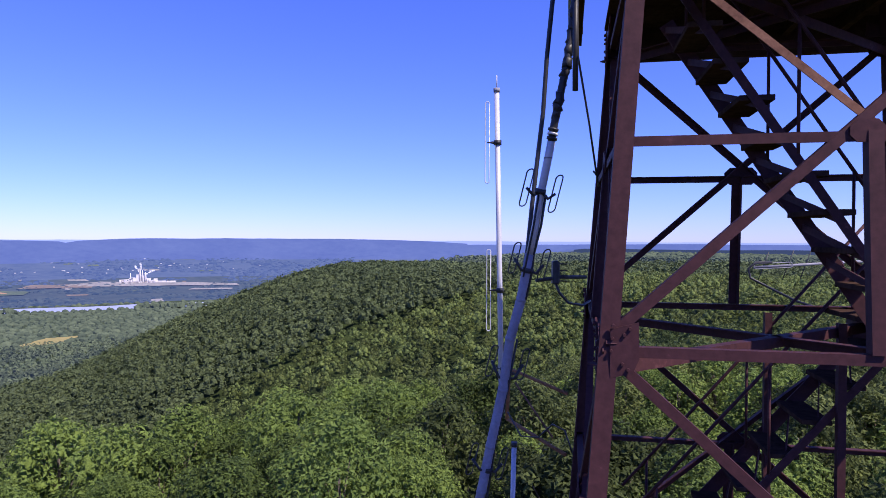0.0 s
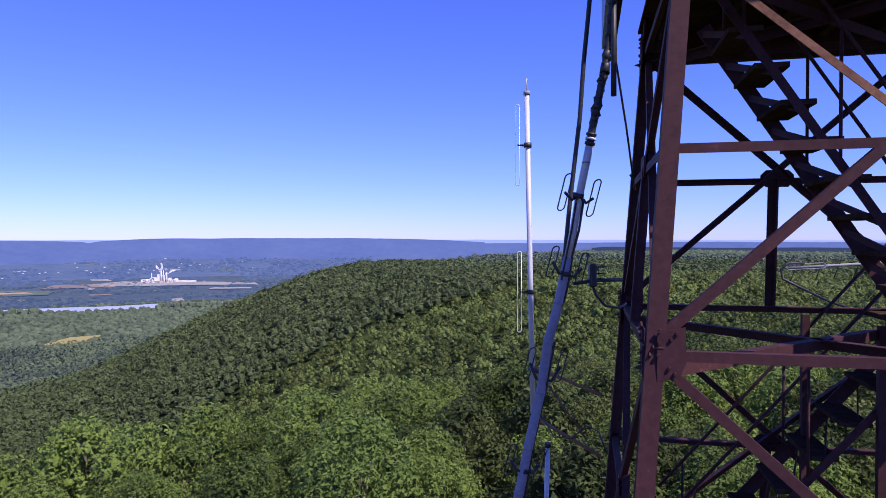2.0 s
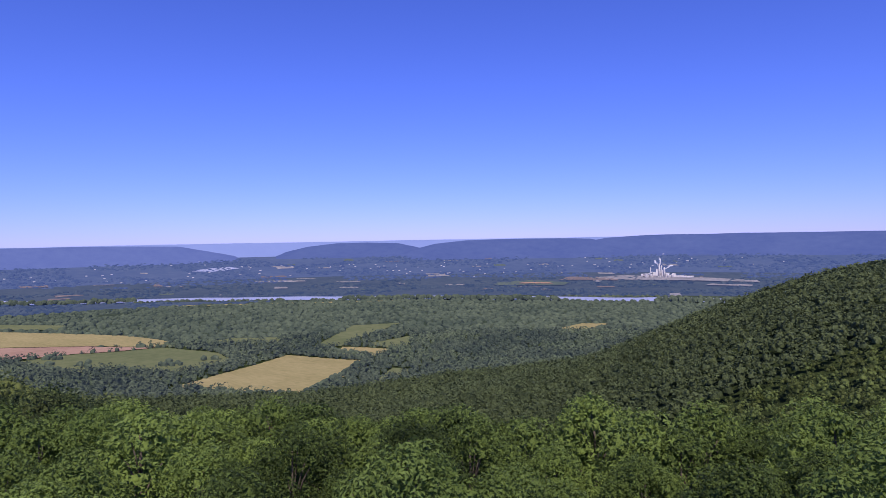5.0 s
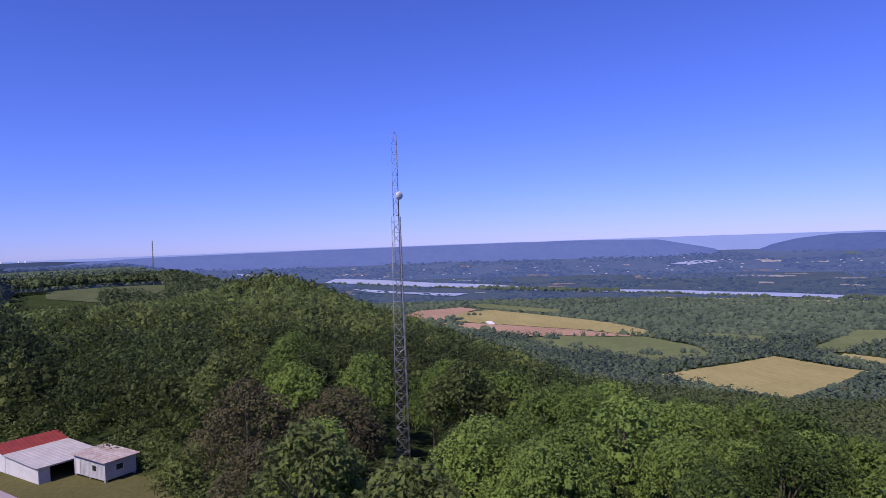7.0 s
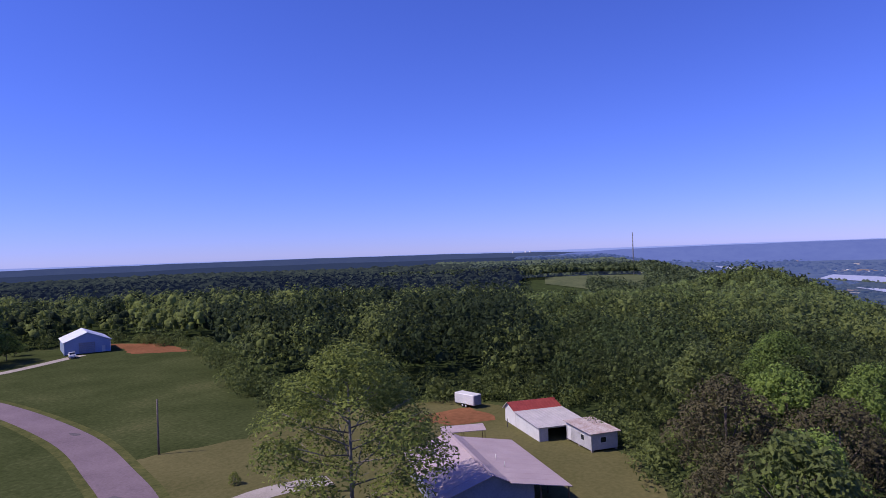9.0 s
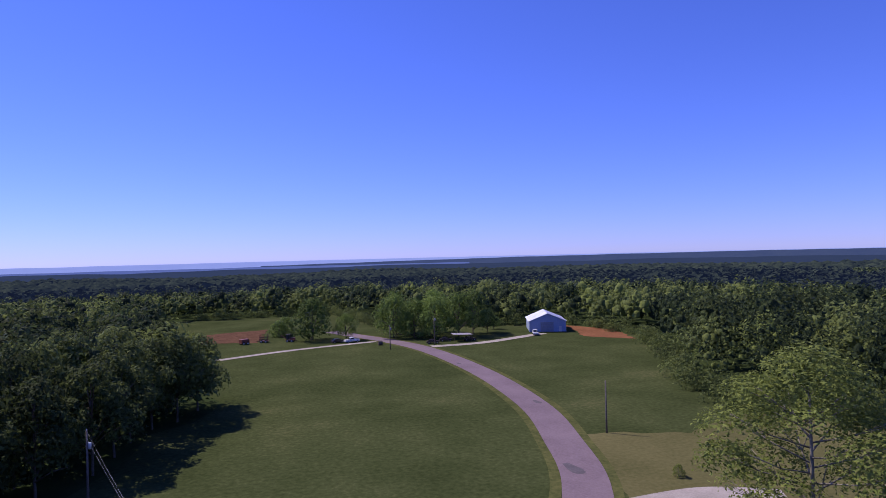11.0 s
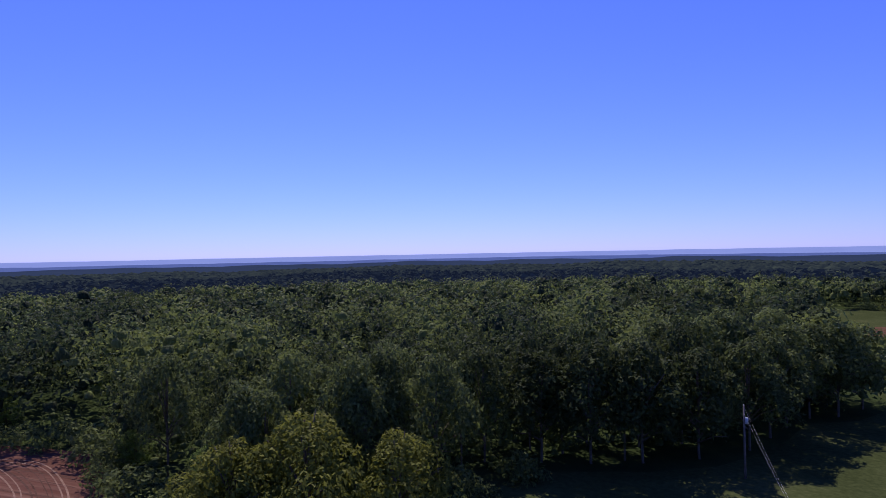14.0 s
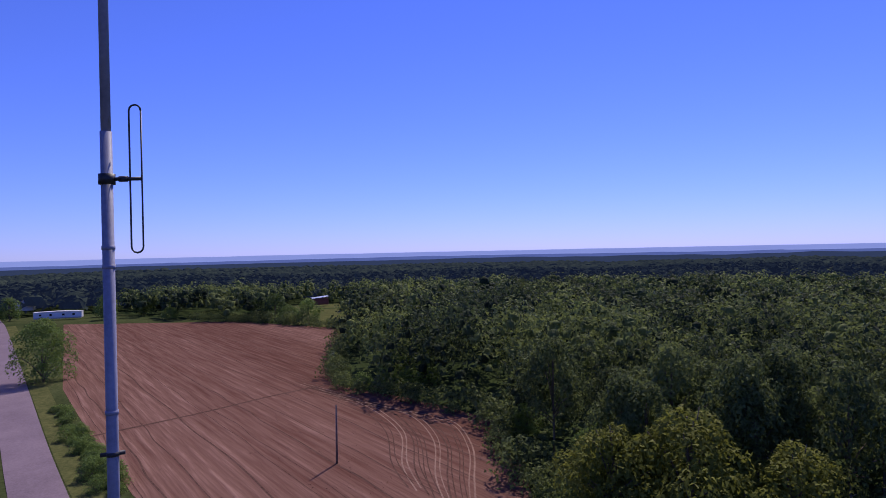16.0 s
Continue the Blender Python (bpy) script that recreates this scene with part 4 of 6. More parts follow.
# hangers between the landings
for u, v in ((0.2, 1.2), (0.55, 0.52)):
    part("hanger", angle_bm(tp(u, v, 26.9), tp(u, v, 29.3), TU, TV, 0.06, 0.008), M["steel"], tower)

# cab: joists, boards, walls with window bands, hipped roof
Z = 31.86
for j in range(8):
    u = -1.45 + j * 0.47
    part("joist", box_bm(u - 0.03, -1.5, Z, u + 0.03, 1.538, Z + 0.14), M["dark_wood"], tower).matrix_local = AX
for j in range(15):
    v = -1.5 + j * 0.205
    if not 5 <= j <= 7:
        part("floor_board", box_bm(-1.5 if j < 9 else -1.2, v, Z + 0.142, 1.9, v + 0.195, Z + 0.175), M["dark_wood"], tower).matrix_local = AX
    else:
        part("floor_board", box_bm(-0.55, v, Z + 0.142, 1.9, v + 0.195, Z + 0.175), M["dark_wood"], tower).matrix_local = AX
part("edge_beam", box_bm(-1.12, 1.54, Z - 0.17, 1.9, 1.62, Z + 0.14), M["dark_wood"], tower).matrix_local = AX
part("cab_wall", box_bm(-1.55, -1.5, Z, -1.51, 1.5, Z + 1.15), M["blue_wall"], tower, "faded blue-grey sheet wall").matrix_local = AX
for s, w in CORNERS:
    part("cab_post", box_bm(s * 1.45 - 0.04, w * 1.45 - 0.04, Z + 0.1, s * 1.45 + 0.04, w * 1.45 + 0.04, Z + 1.2), M["steel"], tower).matrix_local = AX
for w in (-1, 1):
    for z in (0.6, 1.15):
        part("deck_rail", box_bm(-1.5, w * 1.45 - 0.02, Z + z, 1.5, w * 1.45 + 0.02, Z + z + 0.05), M["steel"], tower).matrix_local = AX
# ---------------------------------------------------------------- antennas on the tower
def loop_bm(centre, up, side, tall, wide, r=0.006):
    """A folded dipole: a long closed loop of rod with round ends."""
    c, up, side = Vector(centre), Vector(up).normalized(), Vector(side).normalized()
    h, w = tall / 2 - wide / 2, wide / 2
    pts = [c + up * (h + w * math.sin(a)) + side * w * math.cos(a) for a in np.linspace(0, math.pi, 7)]
    pts += [c - up * (h + w * math.sin(a)) - side * w * math.cos(a) for a in np.linspace(0, math.pi, 7)]
    return pipe_bm(pts + pts[:1], r, 6)


def sleeve_bm(p, q, r, s0, s1, grow=1.5):
    p, q = Vector(p), Vector(q)
    return pipe_bm([p.lerp(q, s0), p.lerp(q, s1)], r * grow, 10)


def clamp_bm(at, towards, r, reach):
    at, d = Vector(at), Vector(towards).normalized()
    bm = pipe_bm([at - UP * 0.03, at + UP * 0.03], r * 1.45, 10)
    pipe_bm([at, at + d * reach], 0.011, 6, 1.0, bm)
    pipe_bm([at + d * reach * 0.35, at + d * reach * 0.6], 0.017, 6, 1.0, bm)
    return bm


# white dipole mast on a bracket
FAR = 1.105


def further(p):
    """A place on the far side of the bracket."""
    return Vector((0.14, 0, 29.98)).lerp(Vector(p), FAR)


top, foot = further((0.77, 7.635, 31.70)), further((0.84, 7.562, 27.95))
mast = thing("dipole_antenna", foot, "white pole antenna with two folded dipoles on a bracket", "antenna", "antennas")
part("pole", pipe_bm([(0, 0, 0), (top - foot) * 0.45, top - foot], 0.036, 12, 0.9), M["galvanised"], mast)
part("tip", pipe_bm([top - foot, top - foot + Vector((0, 0.004, 0.17))], 0.007, 6), M["galvanised"], mast)
part("cap", sleeve_bm((0, 0, 0), top - foot, 0.036, 0.988, 1.0, 1.2), M["mast_grey"], mast)
for z, x in ((31.184, 0.66), (29.295, 0.684)):
    s = (z - foot.z) / (top.z - foot.z)
    at = foot.lerp(top, s)
    c = Vector((at.x + (x - (0.77 + 0.07 * (31.70 - z) / 3.75)) * FAR, at.y - 0.01, z))
    dip = part("dipole", loop_bm(c - foot, UP, (1, 0, 0), 1.04, 0.05), M["galvanised"], mast)
    part("clamp", clamp_bm(at - foot, c - at, 0.036, (c - at).length), M["black"], dip)

# bracket that carries it
bracket = thing("antenna_bracket", (1.45, 6.80, 27.5), "rusty pipe bracket between leg and antenna poles", "bracket")
BO = Vector((1.45, 6.80, 27.5))
# the thin third arm has the rust lightened as if sunlit
for p, q, r, mat in (((0.90, 8.0, 28.40), (1.468, 6.9, 28.325), 0.02, "rust"), ((0.942, 7.9, 27.775), (1.417, 6.7, 27.746), 0.021, "rust"), ((1.025, 7.8, 28.236), (1.372, 7.2, 27.766), 0.011, "sunlit_rust")):
    part("arm", pipe_bm([Vector(p) - BO, Vector(q) - BO], r, 8), M[mat], bracket)
part("cross_tube", pipe_bm([further((0.80, 7.60, 28.46)) - BO, further((0.96, 7.4, 28.44)) - BO], 0.03, 8), M["black"], bracket)
part("upright", pipe_bm([Vector(p) - BO for p in ((0.946, 7.8, 28.30), (0.944, 7.8, 28.222), (0.926, 7.8, 27.802))], 0.021, 8), M["rust"], bracket)
lead = [(0.93, 7.75, 27.9), (1.05, 7.4, 27.72), (1.20, 7.1, 27.80), (1.32, 6.9, 28.0), (1.42, 6.75, 27.98), (1.47, 6.6, 27.8)]
part("loose_lead", pipe_bm([Vector(p) - BO for p in lead], 0.009, 6), M["black"], bracket)
# second white pole lower down
low = thing("antenna_pole", (0.91, 7.14, 26.2), "short white antenna pole with a grey cap", "antenna", "antennas")
part("pole", pipe_bm([(0, 0, 0), (0.035, 0.02, 1.5)], 0.028, 10), M["galvanised"], low)
part("cap", pipe_bm([(0.035, 0.02, 1.48), (0.036, 0.02, 1.53)], 0.036, 10), M["black"], low)
part("standoff", pipe_bm([(0, 0, 0.2), (0.48, -0.25, 0.15)], 0.018, 6), M["steel"], low)

# leaning fibreglass mast with stubby dipoles, wrapped in cables above
LEAN = [Vector(p) for p in ((0.43, 5.75, 27.35), (0.503, 5.685, 27.761), (0.574, 5.616, 28.178), (0.671, 5.533, 28.683), (0.723, 5.46, 29.124), (0.804, 5.405, 29.458), (0.836, 5.374, 29.646), (0.868, 5.343, 29.831), (0.907, 5.306, 30.06), (0.94, 5.265, 30.306), (0.99, 5.218, 30.592), (1.012, 5.196, 30.722))]
lean = thing("leaning_antenna", LEAN[0], "leaning grey-blue mast with small loop dipoles and taped cables", "antenna", "antennas")
L0 = LEAN[0]
# shade on the lower pole is put into its grey-blue tone
part("pole", pipe_bm([p - L0 for p in LEAN[:8]], 0.042, 14, 0.93), M["fibreglass"], lean)
# thinner bare tube; the sunlight on it is put into its bright colour
part("light_pole", pipe_bm([p - L0 for p in LEAN[7:]], 0.0315, 14, 1.0), M["galvanised"], lean, "bare tube, coloured bright for the sun on it")
TAPED = [Vector(p) for p in ((1.012, 5.196, 30.722), (1.026, 5.179, 30.83), (1.045, 5.16, 30.94), (1.064, 5.15, 31.044), (1.094, 5.15, 31.19), (1.124, 5.15, 31.329), (1.147, 5.15, 31.52), (1.169, 5.15, 31.722), (1.20, 5.15, 32.0), (1.23, 5.15, 32.3))]
upper = part("upper_pole", pipe_bm([p - L0 for p in TAPED], 0.031, 12, 0.9), M["black"], lean, "upper tube bound with loose black tape")
for k in range(15):
    # ragged turns of tape and cable round the upper tube
    a = TAPED[2 + k // 2].lerp(TAPED[3 + k // 2], 0.5 * (k % 2)) if k < 13 else TAPED[8]
    d = (TAPED[min(9, 3 + k // 2)] - TAPED[2 + k // 2]).normalized()
    off = Vector((0.014 * math.sin(k * 2.1), 0.012 * math.cos(k * 1.7), 0))
    part("tape_turn", pipe_bm([a - L0 + off - d * 0.05, a - L0 - off * 0.5, a - L0 + off + d * (0.04 + 0.02 * math.sin(k))], 0.035 + 0.006 * math.sin(k * 1.3), 9, 0.85), M["black"], upper)
for k, q in enumerate((0.02, 0.055, 0.09)):
    a = LEAN[-1] + (TAPED[1] - LEAN[-1]).normalized() * q
    part("collar", pipe_bm([a - L0 - Vector((0.002, 0, 0.009)), a - L0 + Vector((0.002, 0, 0.009))], 0.042, 12), M["black" if k != 1 else "galvanised"], lean)
part("seam_ring", pipe_bm([LEAN[10] - L0 - Vector((0, 0, 0.006)), LEAN[10] - L0 + Vector((0, 0, 0.006))], 0.034, 12), M["mast_grey"], lean)
for k, (q, r) in enumerate(((1, 0.044), (2, 0.043), (3, 0.0435), (4, 0.043), (5, 0.042))):
    part("tape_band", pipe_bm([LEAN[q] - L0 - Vector((0.004, 0, 0.018)), LEAN[q] - L0 + Vector((0.004, 0, 0.018))], r, 12), M["fibreglass"], lean)
AXIS = (LEAN[-1] - L0).normalized()
for at, left, right, tall in (((0.935, 5.255, 30.333), (0.819, 5.2, 30.357), (1.047, 5.2, 30.309), 0.30), ((0.851, 5.36, 29.702), (0.742, 5.33, 29.80), (0.979, 5.33, 29.745), 0.26), ((0.686, 5.53, 28.765), (0.575, 5.52, 28.93), (0.839, 5.52, 28.90), 0.28), ((0.553, 5.65, 27.971), (0.42, 5.64, 28.06), (0.675, 5.64, 28.02), 0.30)):
    at, left, right = Vector(at), Vector(left), Vector(right)
    for c in (left, right):
        d = part("dipole", loop_bm(c - L0, AXIS + Vector((0.05, 0, 0)), (1, -0.1, 0.1), tall, 0.055, 0.0055), M["black"], lean)
        mid = (at + c) / 2 - Vector((0, 0.01, 0.05))
        part("harness", pipe_bm([at - L0, mid - L0, c - L0], 0.013, 6), M["black"], d)
    part("clamp", pipe_bm([at - L0 - AXIS * 0.02, at - L0 + AXIS * 0.02], 0.046, 12), M["black"], lean)
part("coax", pipe_bm([p - L0 + Vector((0.036 + 0.008 * math.sin(k * 2.3), -0.02, 0)) for k, p in enumerate(LEAN[5:10])], 0.010, 6), M["black"], lean)
part("coax", pipe_bm([p - L0 + Vector((-0.022, -0.034, 0)) for p in LEAN[6:10]], 0.008, 6), M["black"], lean)
part("coax", pipe_bm([p - L0 + Vector((0.045 + 0.012 * math.sin(k * 1.9), -0.01, 0)) for k, p in enumerate(LEAN[:5])], 0.009, 6), M["black"], lean)
part("foot_arm", pipe_bm([(0, 0, 0.1), (0.95, 1.0, -0.1)], 0.025, 8), M["steel"], lean)

# thick black feeder hanging beside it
feeder = thing("feeder_cable", (0.89, 5.59, 29.7), "thick black feeder cable hanging from the cab", "cable")
F0 = Vector((0.89, 5.59, 29.7))
part("cable", pipe_bm([Vector(p) - F0 for p in ((1.075, 5.44, 32.15), (1.056, 5.45, 31.918), (1.012, 5.45, 31.456), (0.99, 5.5, 31.002), (0.936, 5.5, 30.533), (0.90, 5.5, 30.204), (0.863, 5.45, 29.875), (0.84, 5.42, 29.75))], 0.019, 8), M["black"], feeder)
whip = thing("whip_antenna", (1.163, 5.03, 31.08), "short black rod antenna hanging under the cab", "antenna", "antennas")
part("rod", pipe_bm([(0, 0, 0), (0, 0.01, 0.85)], 0.022, 8), M["black"], whip)
part("tie", pipe_bm([(0, 0.01, 0.8), (0.35, 0.2, 1.0)], 0.012, 6), M["black"], whip)
guy = thing("guy_wire", (1.463, 5.6, 30.493), "thin black stay wire between mast and leg", "wire")
part("wire", pipe_bm([(0, 0, 0), (-0.12, -0.24, 0.40), (-0.267, -0.5, 0.866), (-0.28, -0.52, 1.4)], 0.0085, 6), M["black"], guy)
part("hook", pipe_bm([(-0.03, 0, 0.04), (0.0, 0, 0.0), (0.04, 0.1, -0.08)], 0.008, 6), M["black"], guy)

# small beam antenna on the leg
yagi = thing("beam_antenna", (1.12, 5.6, 29.6), "small black beam antenna with short elements", "antenna", "antennas")
part("box", box_bm(-0.03, -0.04, -0.03, 0.03, 0.05, 0.17, 0.012), M["black"], yagi)
part("boom", pipe_bm([(-0.17, -0.02, 0.0), (0.05, 0.0, 0.03), (0.3, 0.2, 0.02)], 0.016, 8), M["black"], yagi)
for k, z in enumerate((0.0, 0.045, 0.09, 0.145)):
    part("element", pipe_bm([(0.0, 0.01, z), (0.1, -0.01, z - 0.004)], 0.006, 6), M["black"], yagi)
part("lead", pipe_bm([(0, 0, -0.02), (0.03, 0, -0.10), (0.11, 0, -0.19), (0.25, 0.1, -0.22), (0.36, 0.3, -0.2)], 0.012, 6), M["black"], yagi)

# beam antenna beyond the tower
beam = thing("beam_antenna", (4.05, 8.0, 29.0), "grey beam antenna with a looped black lead", "antenna", "antennas")
B0 = Vector((4.05, 8.0, 29.0))
part("boom", pipe_bm([Vector(p) - B0 for p in ((4.18, 8.49, 29.594), (4.70, 8.49, 29.625), (5.6, 8.5, 29.68))], 0.018, 8), M["mast_grey"], beam)
for k, x in enumerate((4.3, 4.62, 4.85, 5.1, 5.35)):
    c = Vector((x, 8.49, 29.6 + (x - 4.18) * 0.06)) - B0
    part("element", pipe_bm([c + Vector((-0.06, 0.02, -0.19)), c + Vector((0.06, -0.02, 0.19))], 0.006, 6), M["black"], beam)
part("driven_loop", loop_bm(Vector((4.42, 8.47, 29.62)) - B0, (1, 0, 0.05), (0, 0.3, 1), 0.5, 0.07, 0.006), M["mast_grey"], beam)
part("lead", pipe_bm([Vector(p) - B0 for p in ((4.4, 8.48, 29.66), (4.2, 8.48, 29.66), (4.1, 8.47, 29.58), (4.12, 8.46, 29.46), (4.3, 8.3, 29.34), (4.5, 8.05, 29.2), (4.6, 7.2, 29.1), (4.4, 6.4, 29.2))], 0.016, 6), M["black"], beam)
part("mount", pipe_bm([Vector((5.3, 8.5, 29.68)) - B0, Vector((4.7, 7.2, 29.25)) - B0, Vector((4.25, 6.25, 29.25)) - B0], 0.022, 8), M["steel"], beam)

# tall pole antenna standing off the near corner
AF = Vector((4.197, 0.425, 27.0))
tall = thing("dipole_antenna", AF, "grey pole antenna with one folded dipole beside the tower", "antenna", "antennas")
# pole tone is darkened to stand for its shaded side
part("pole", pipe_bm([(0, 0, 0), (0, 0, 3.72)], 0.0325, 14), M["fibreglass"], tall)
part("upper_pole", pipe_bm([(0, 0, 3.70), (0, 0, 6.0)], 0.027, 14), M["fibreglass"], tall)
for z in (1.86, 2.1, 2.94, 3.05):
    part("band", pipe_bm([(0, 0, z - 0.012), (0, 0, z + 0.012)], 0.0365, 14), M["black" if z < 2 else "fibreglass"], tall)
part("ears", pipe_bm([(-0.004, 0.065, 1.86), (0.004, -0.065, 1.86)], 0.013, 8), M["black"], tall)
c = Vector((4.136, 0.268, 30.445)) - AF
side = Vector((-0.06, -0.16, 0)).normalized()
dip = part("dipole", loop_bm(c, UP, side, 0.855, 0.068, 0.0055), M["black"], tall)
part("clamp", clamp_bm((0, 0, c.z), side, 0.0325, 0.2), M["black"], dip)
part("standoff_arm", pipe_bm([(0, 0, 0.15), (-0.2, 2.7, 0.2)], 0.03, 8), M["steel"], tall)
# ---------------------------------------------------------------- buildings on the plateau
def local(at, ax, z=0.0):
    """Pose with its x axis along ax on the ground at the place at."""
    a = math.degrees(math.atan2(ax[1], ax[0]))
    return pose(at[0], at[1], z, 0, 0, a)


def prism_bm(profile, y0, y1):
    """A slab swept along y from a closed outline of (x, z)."""
    bm = bmesh.new()
    ends = [[bm.verts.new((x, y, z)) for x, z in profile] for y in (y0, y1)]
    n = len(profile)
    for k in range(n):
        bm.faces.new((ends[0][k], ends[0][(k + 1) % n], ends[1][(k + 1) % n], ends[1][k]))
    bm.faces.new(ends[0])
    bm.faces.new(ends[1])
    bmesh.ops.recalc_face_normals(bm, faces=bm.faces)
    return bm


def sheet_bm(x0, z0, x1, z1, y0, y1, thick=0.05, rib=0.6, high=0.035):
    """A sloping metal roof sheet with folded ribs, in the x-z plane, swept along y."""
    d = Vector((x1 - x0, 0, z1 - z0)).normalized()
    up = Vector((-d.z, 0, d.x))
    if up.z < 0:
        up = -up
    n = max(1, int((y1 - y0) / rib))
    ys = []
    for k in range(n):
        a = y0 + (y1 - y0) * k / n
        ys += [(a, high), (a + 0.05, high), (a + 0.09, 0.0), (a + (y1 - y0) / n - 0.04, 0.0)]
    ys.append((y1, high))
    bm = bmesh.new()
    rows = []
    for y, h in ys:
        row = []
        for x, z in ((x0, z0), (x1, z1)):
            p = Vector((x, y, z))
            row += [bm.verts.new(p), bm.verts.new(p + up * (thick + h))]
        rows.append(row)
    for a, b in zip(rows, rows[1:]):
        bm.faces.new((a[1], a[3], b[3], b[1]))
        bm.faces.new((a[0], b[0], b[2], a[2]))
        bm.faces.new((a[0], a[1], b[1], b[0]))
        bm.faces.new((a[2], b[2], b[3], a[3]))
    for r in (rows[0], rows[-1]):
        bm.faces.new((r[0], r[2], r[3], r[1]))
    bmesh.ops.recalc_face_normals(bm, faces=bm.faces)
    return bm


def placed(name, m, label, category, group=""):
    ob = new(name)
    ob.matrix_world = m
    bpy.context.view_layer.update()
    return tagged(ob, label, category, group)


def window(parent, x, y, z, w, h, face="x", s=1):
    """A framed pane set 3 cm proud of a wall."""
    d = 0.03 * s
    if face == "x":
        f = part("window", box_bm(x, y - w / 2, z, x + d, y + w / 2, z + h), M["white_metal"], parent)
        part("pane", box_bm(x + d * 0.6, y - w / 2 + 0.08, z + 0.08, x + d * 1.3, y + w / 2 - 0.08, z + h - 0.08), M["glass"], f)
    else:
        f = part("window", box_bm(x - w / 2, y, z, x + w / 2, y + d, z + h), M["white_metal"], parent)
        part("pane", box_bm(x - w / 2 + 0.08, y + d * 0.6, z + 0.08, x + w / 2 - 0.08, y + d * 1.3, z + h - 0.08), M["glass"], f)


# house: y runs along the ridge away from the tower, x across it to the yard
house = placed("house", Matrix.Translation((-61.0, -36.2, 0)) @ Matrix((Vector((-0.76, 0.65, 0)), Vector((-0.65, -0.76, 0)), UP)).transposed().to_4x4(), "low house with a wide pale metal roof beside the lawn", "house")
part("wall", prism_bm([(-5.6, 0), (5.0, 0), (5.0, 3.55), (1.9, 4.08), (0, 4.95), (-5.6, 2.95)], 0.7, 17.9), M["grey_siding"], house)
part("roof", sheet_bm(-6.3, 2.95, 0, 5.15, 0, 18.4, 0.06, 1.8, 0.02), M["house_roof"], house)
part("roof", sheet_bm(0, 5.15, 1.9, 4.27, 0, 18.4, 0.06, 1.8, 0.02), M["house_roof"], house)
part("roof", sheet_bm(1.9, 4.25, 9.2, 3.0, -0.4, 18.6, 0.06, 1.8, 0.02), M["house_roof"], house)
part("ridge_cap", bar_bm((0, 0, 5.22), (0, 18.4, 5.22), 0.35, 0.05), M["house_roof"], house)
part("seam", bar_bm((-3.1, 0.02, 4.09), (-3.1, 18.38, 4.09), 0.06, 0.035), M["steel"], house)
for x in (5.6, 9.0):
    for y in (0.3, 6.2, 12.2, 18.0):
        part("porch_post", box_bm(x - 0.07, y - 0.07, 0, x + 0.07, y + 0.07, 3.58 if x < 7 else 2.98), M["wood"], house)
for y, z in ((5.5, 3.95), (8.6, 3.95)):
    part("vent_pipe", pipe_bm([(3.3, y, z), (3.3, y, z + 0.75)], 0.06, 8), M["white_metal"], house)
for x in (-4.2, -2.4):
    window(house, x, 0.7, 1.0, 1.0, 1.3, "y", -1)
part("door", box_bm(-0.9, 0.62, 0.05, 0.1, 0.7, 2.1), M["red_paint"], house, "dull red entrance door")
part("door", box_bm(2.6, 0.62, 0.05, 3.6, 0.7, 2.1), M["white_metal"], house, "white side door")
for y in (4, 9, 14):
    window(house, -5.6, y, 1.0, 1.2, 1.2, "x", -1)

# carport behind the house
carport = placed("carport", local((-80.2, -56.2), (-0.62, 0.78)), "pale metal carport on thin posts behind the house", "carport")
part("roof", sheet_bm(-0.2, 2.35, 6.6, 2.55, -0.2, 3.6, 0.05), M["house_roof"], carport)
for x in (0, 3.2, 6.4):
    for y in (0.0, 3.4):
        part("post", box_bm(x - 0.04, y - 0.04, 0, x + 0.04, y + 0.04, 2.36), M["steel"], carport)

# barn: x along the long white wall, y away from it
barn = placed("barn", Matrix.Translation((-90, -45, 0)) @ Matrix((Vector((-0.63, -0.776, 0)), Vector((-0.776, 0.63, 0)), UP)).transposed().to_4x4(), "white barn with a red and grey metal roof", "barn")
ROOFLINE = [(-0.3, 2.2), (9.2, 2.62), (12.2, 3.55), (14.3, 2.15)]
part("gable_wall", prism_bm([(0, 0), (13.9, 0), (13.9, 2.35), (12.2, 3.48), (9.2, 2.56), (0, 2.15)], 0, 0.12), M["white_metal"], barn)
part("gable_wall", prism_bm([(0, 0), (13.9, 0), (13.9, 2.35), (12.2, 3.48), (9.2, 2.56), (0, 2.15)], 8.1, 8.22), M["white_metal"], barn)
part("back_wall", box_bm(13.8, 0.12, 0, 13.9, 8.1, 2.3), M["white_metal"], barn)
part("front_wall", box_bm(0, 0.12, 0, 0.1, 1.5, 2.14), M["weathered"], barn)
part("front_lintel", box_bm(0, 1.5, 1.95, 0.1, 8.1, 2.14), M["weathered"], barn)
part("front_wall", box_bm(0, 4.6, 0, 0.1, 8.1, 1.95), M["weathered"], barn)
for (x0, z0), (x1, z1), mat in zip(ROOFLINE[:-1], ROOFLINE[1:], ("tin_roof", "red_roof", "tin_roof")):
    part("roof", sheet_bm(x0, z0, x1, z1, -0.35, 8.5, 0.05), M[mat], barn, "red painted roof sheet" if mat == "red_roof" else "dull grey roof sheet")
part("corner_trim", box_bm(9.1, -0.02, 0, 9.25, 0.0, 2.5), M["tin_roof"], barn)
part("gate_post", box_bm(9.6, -1.4, 0, 9.7, -1.3, 1.5), M["pole_wood"], barn)

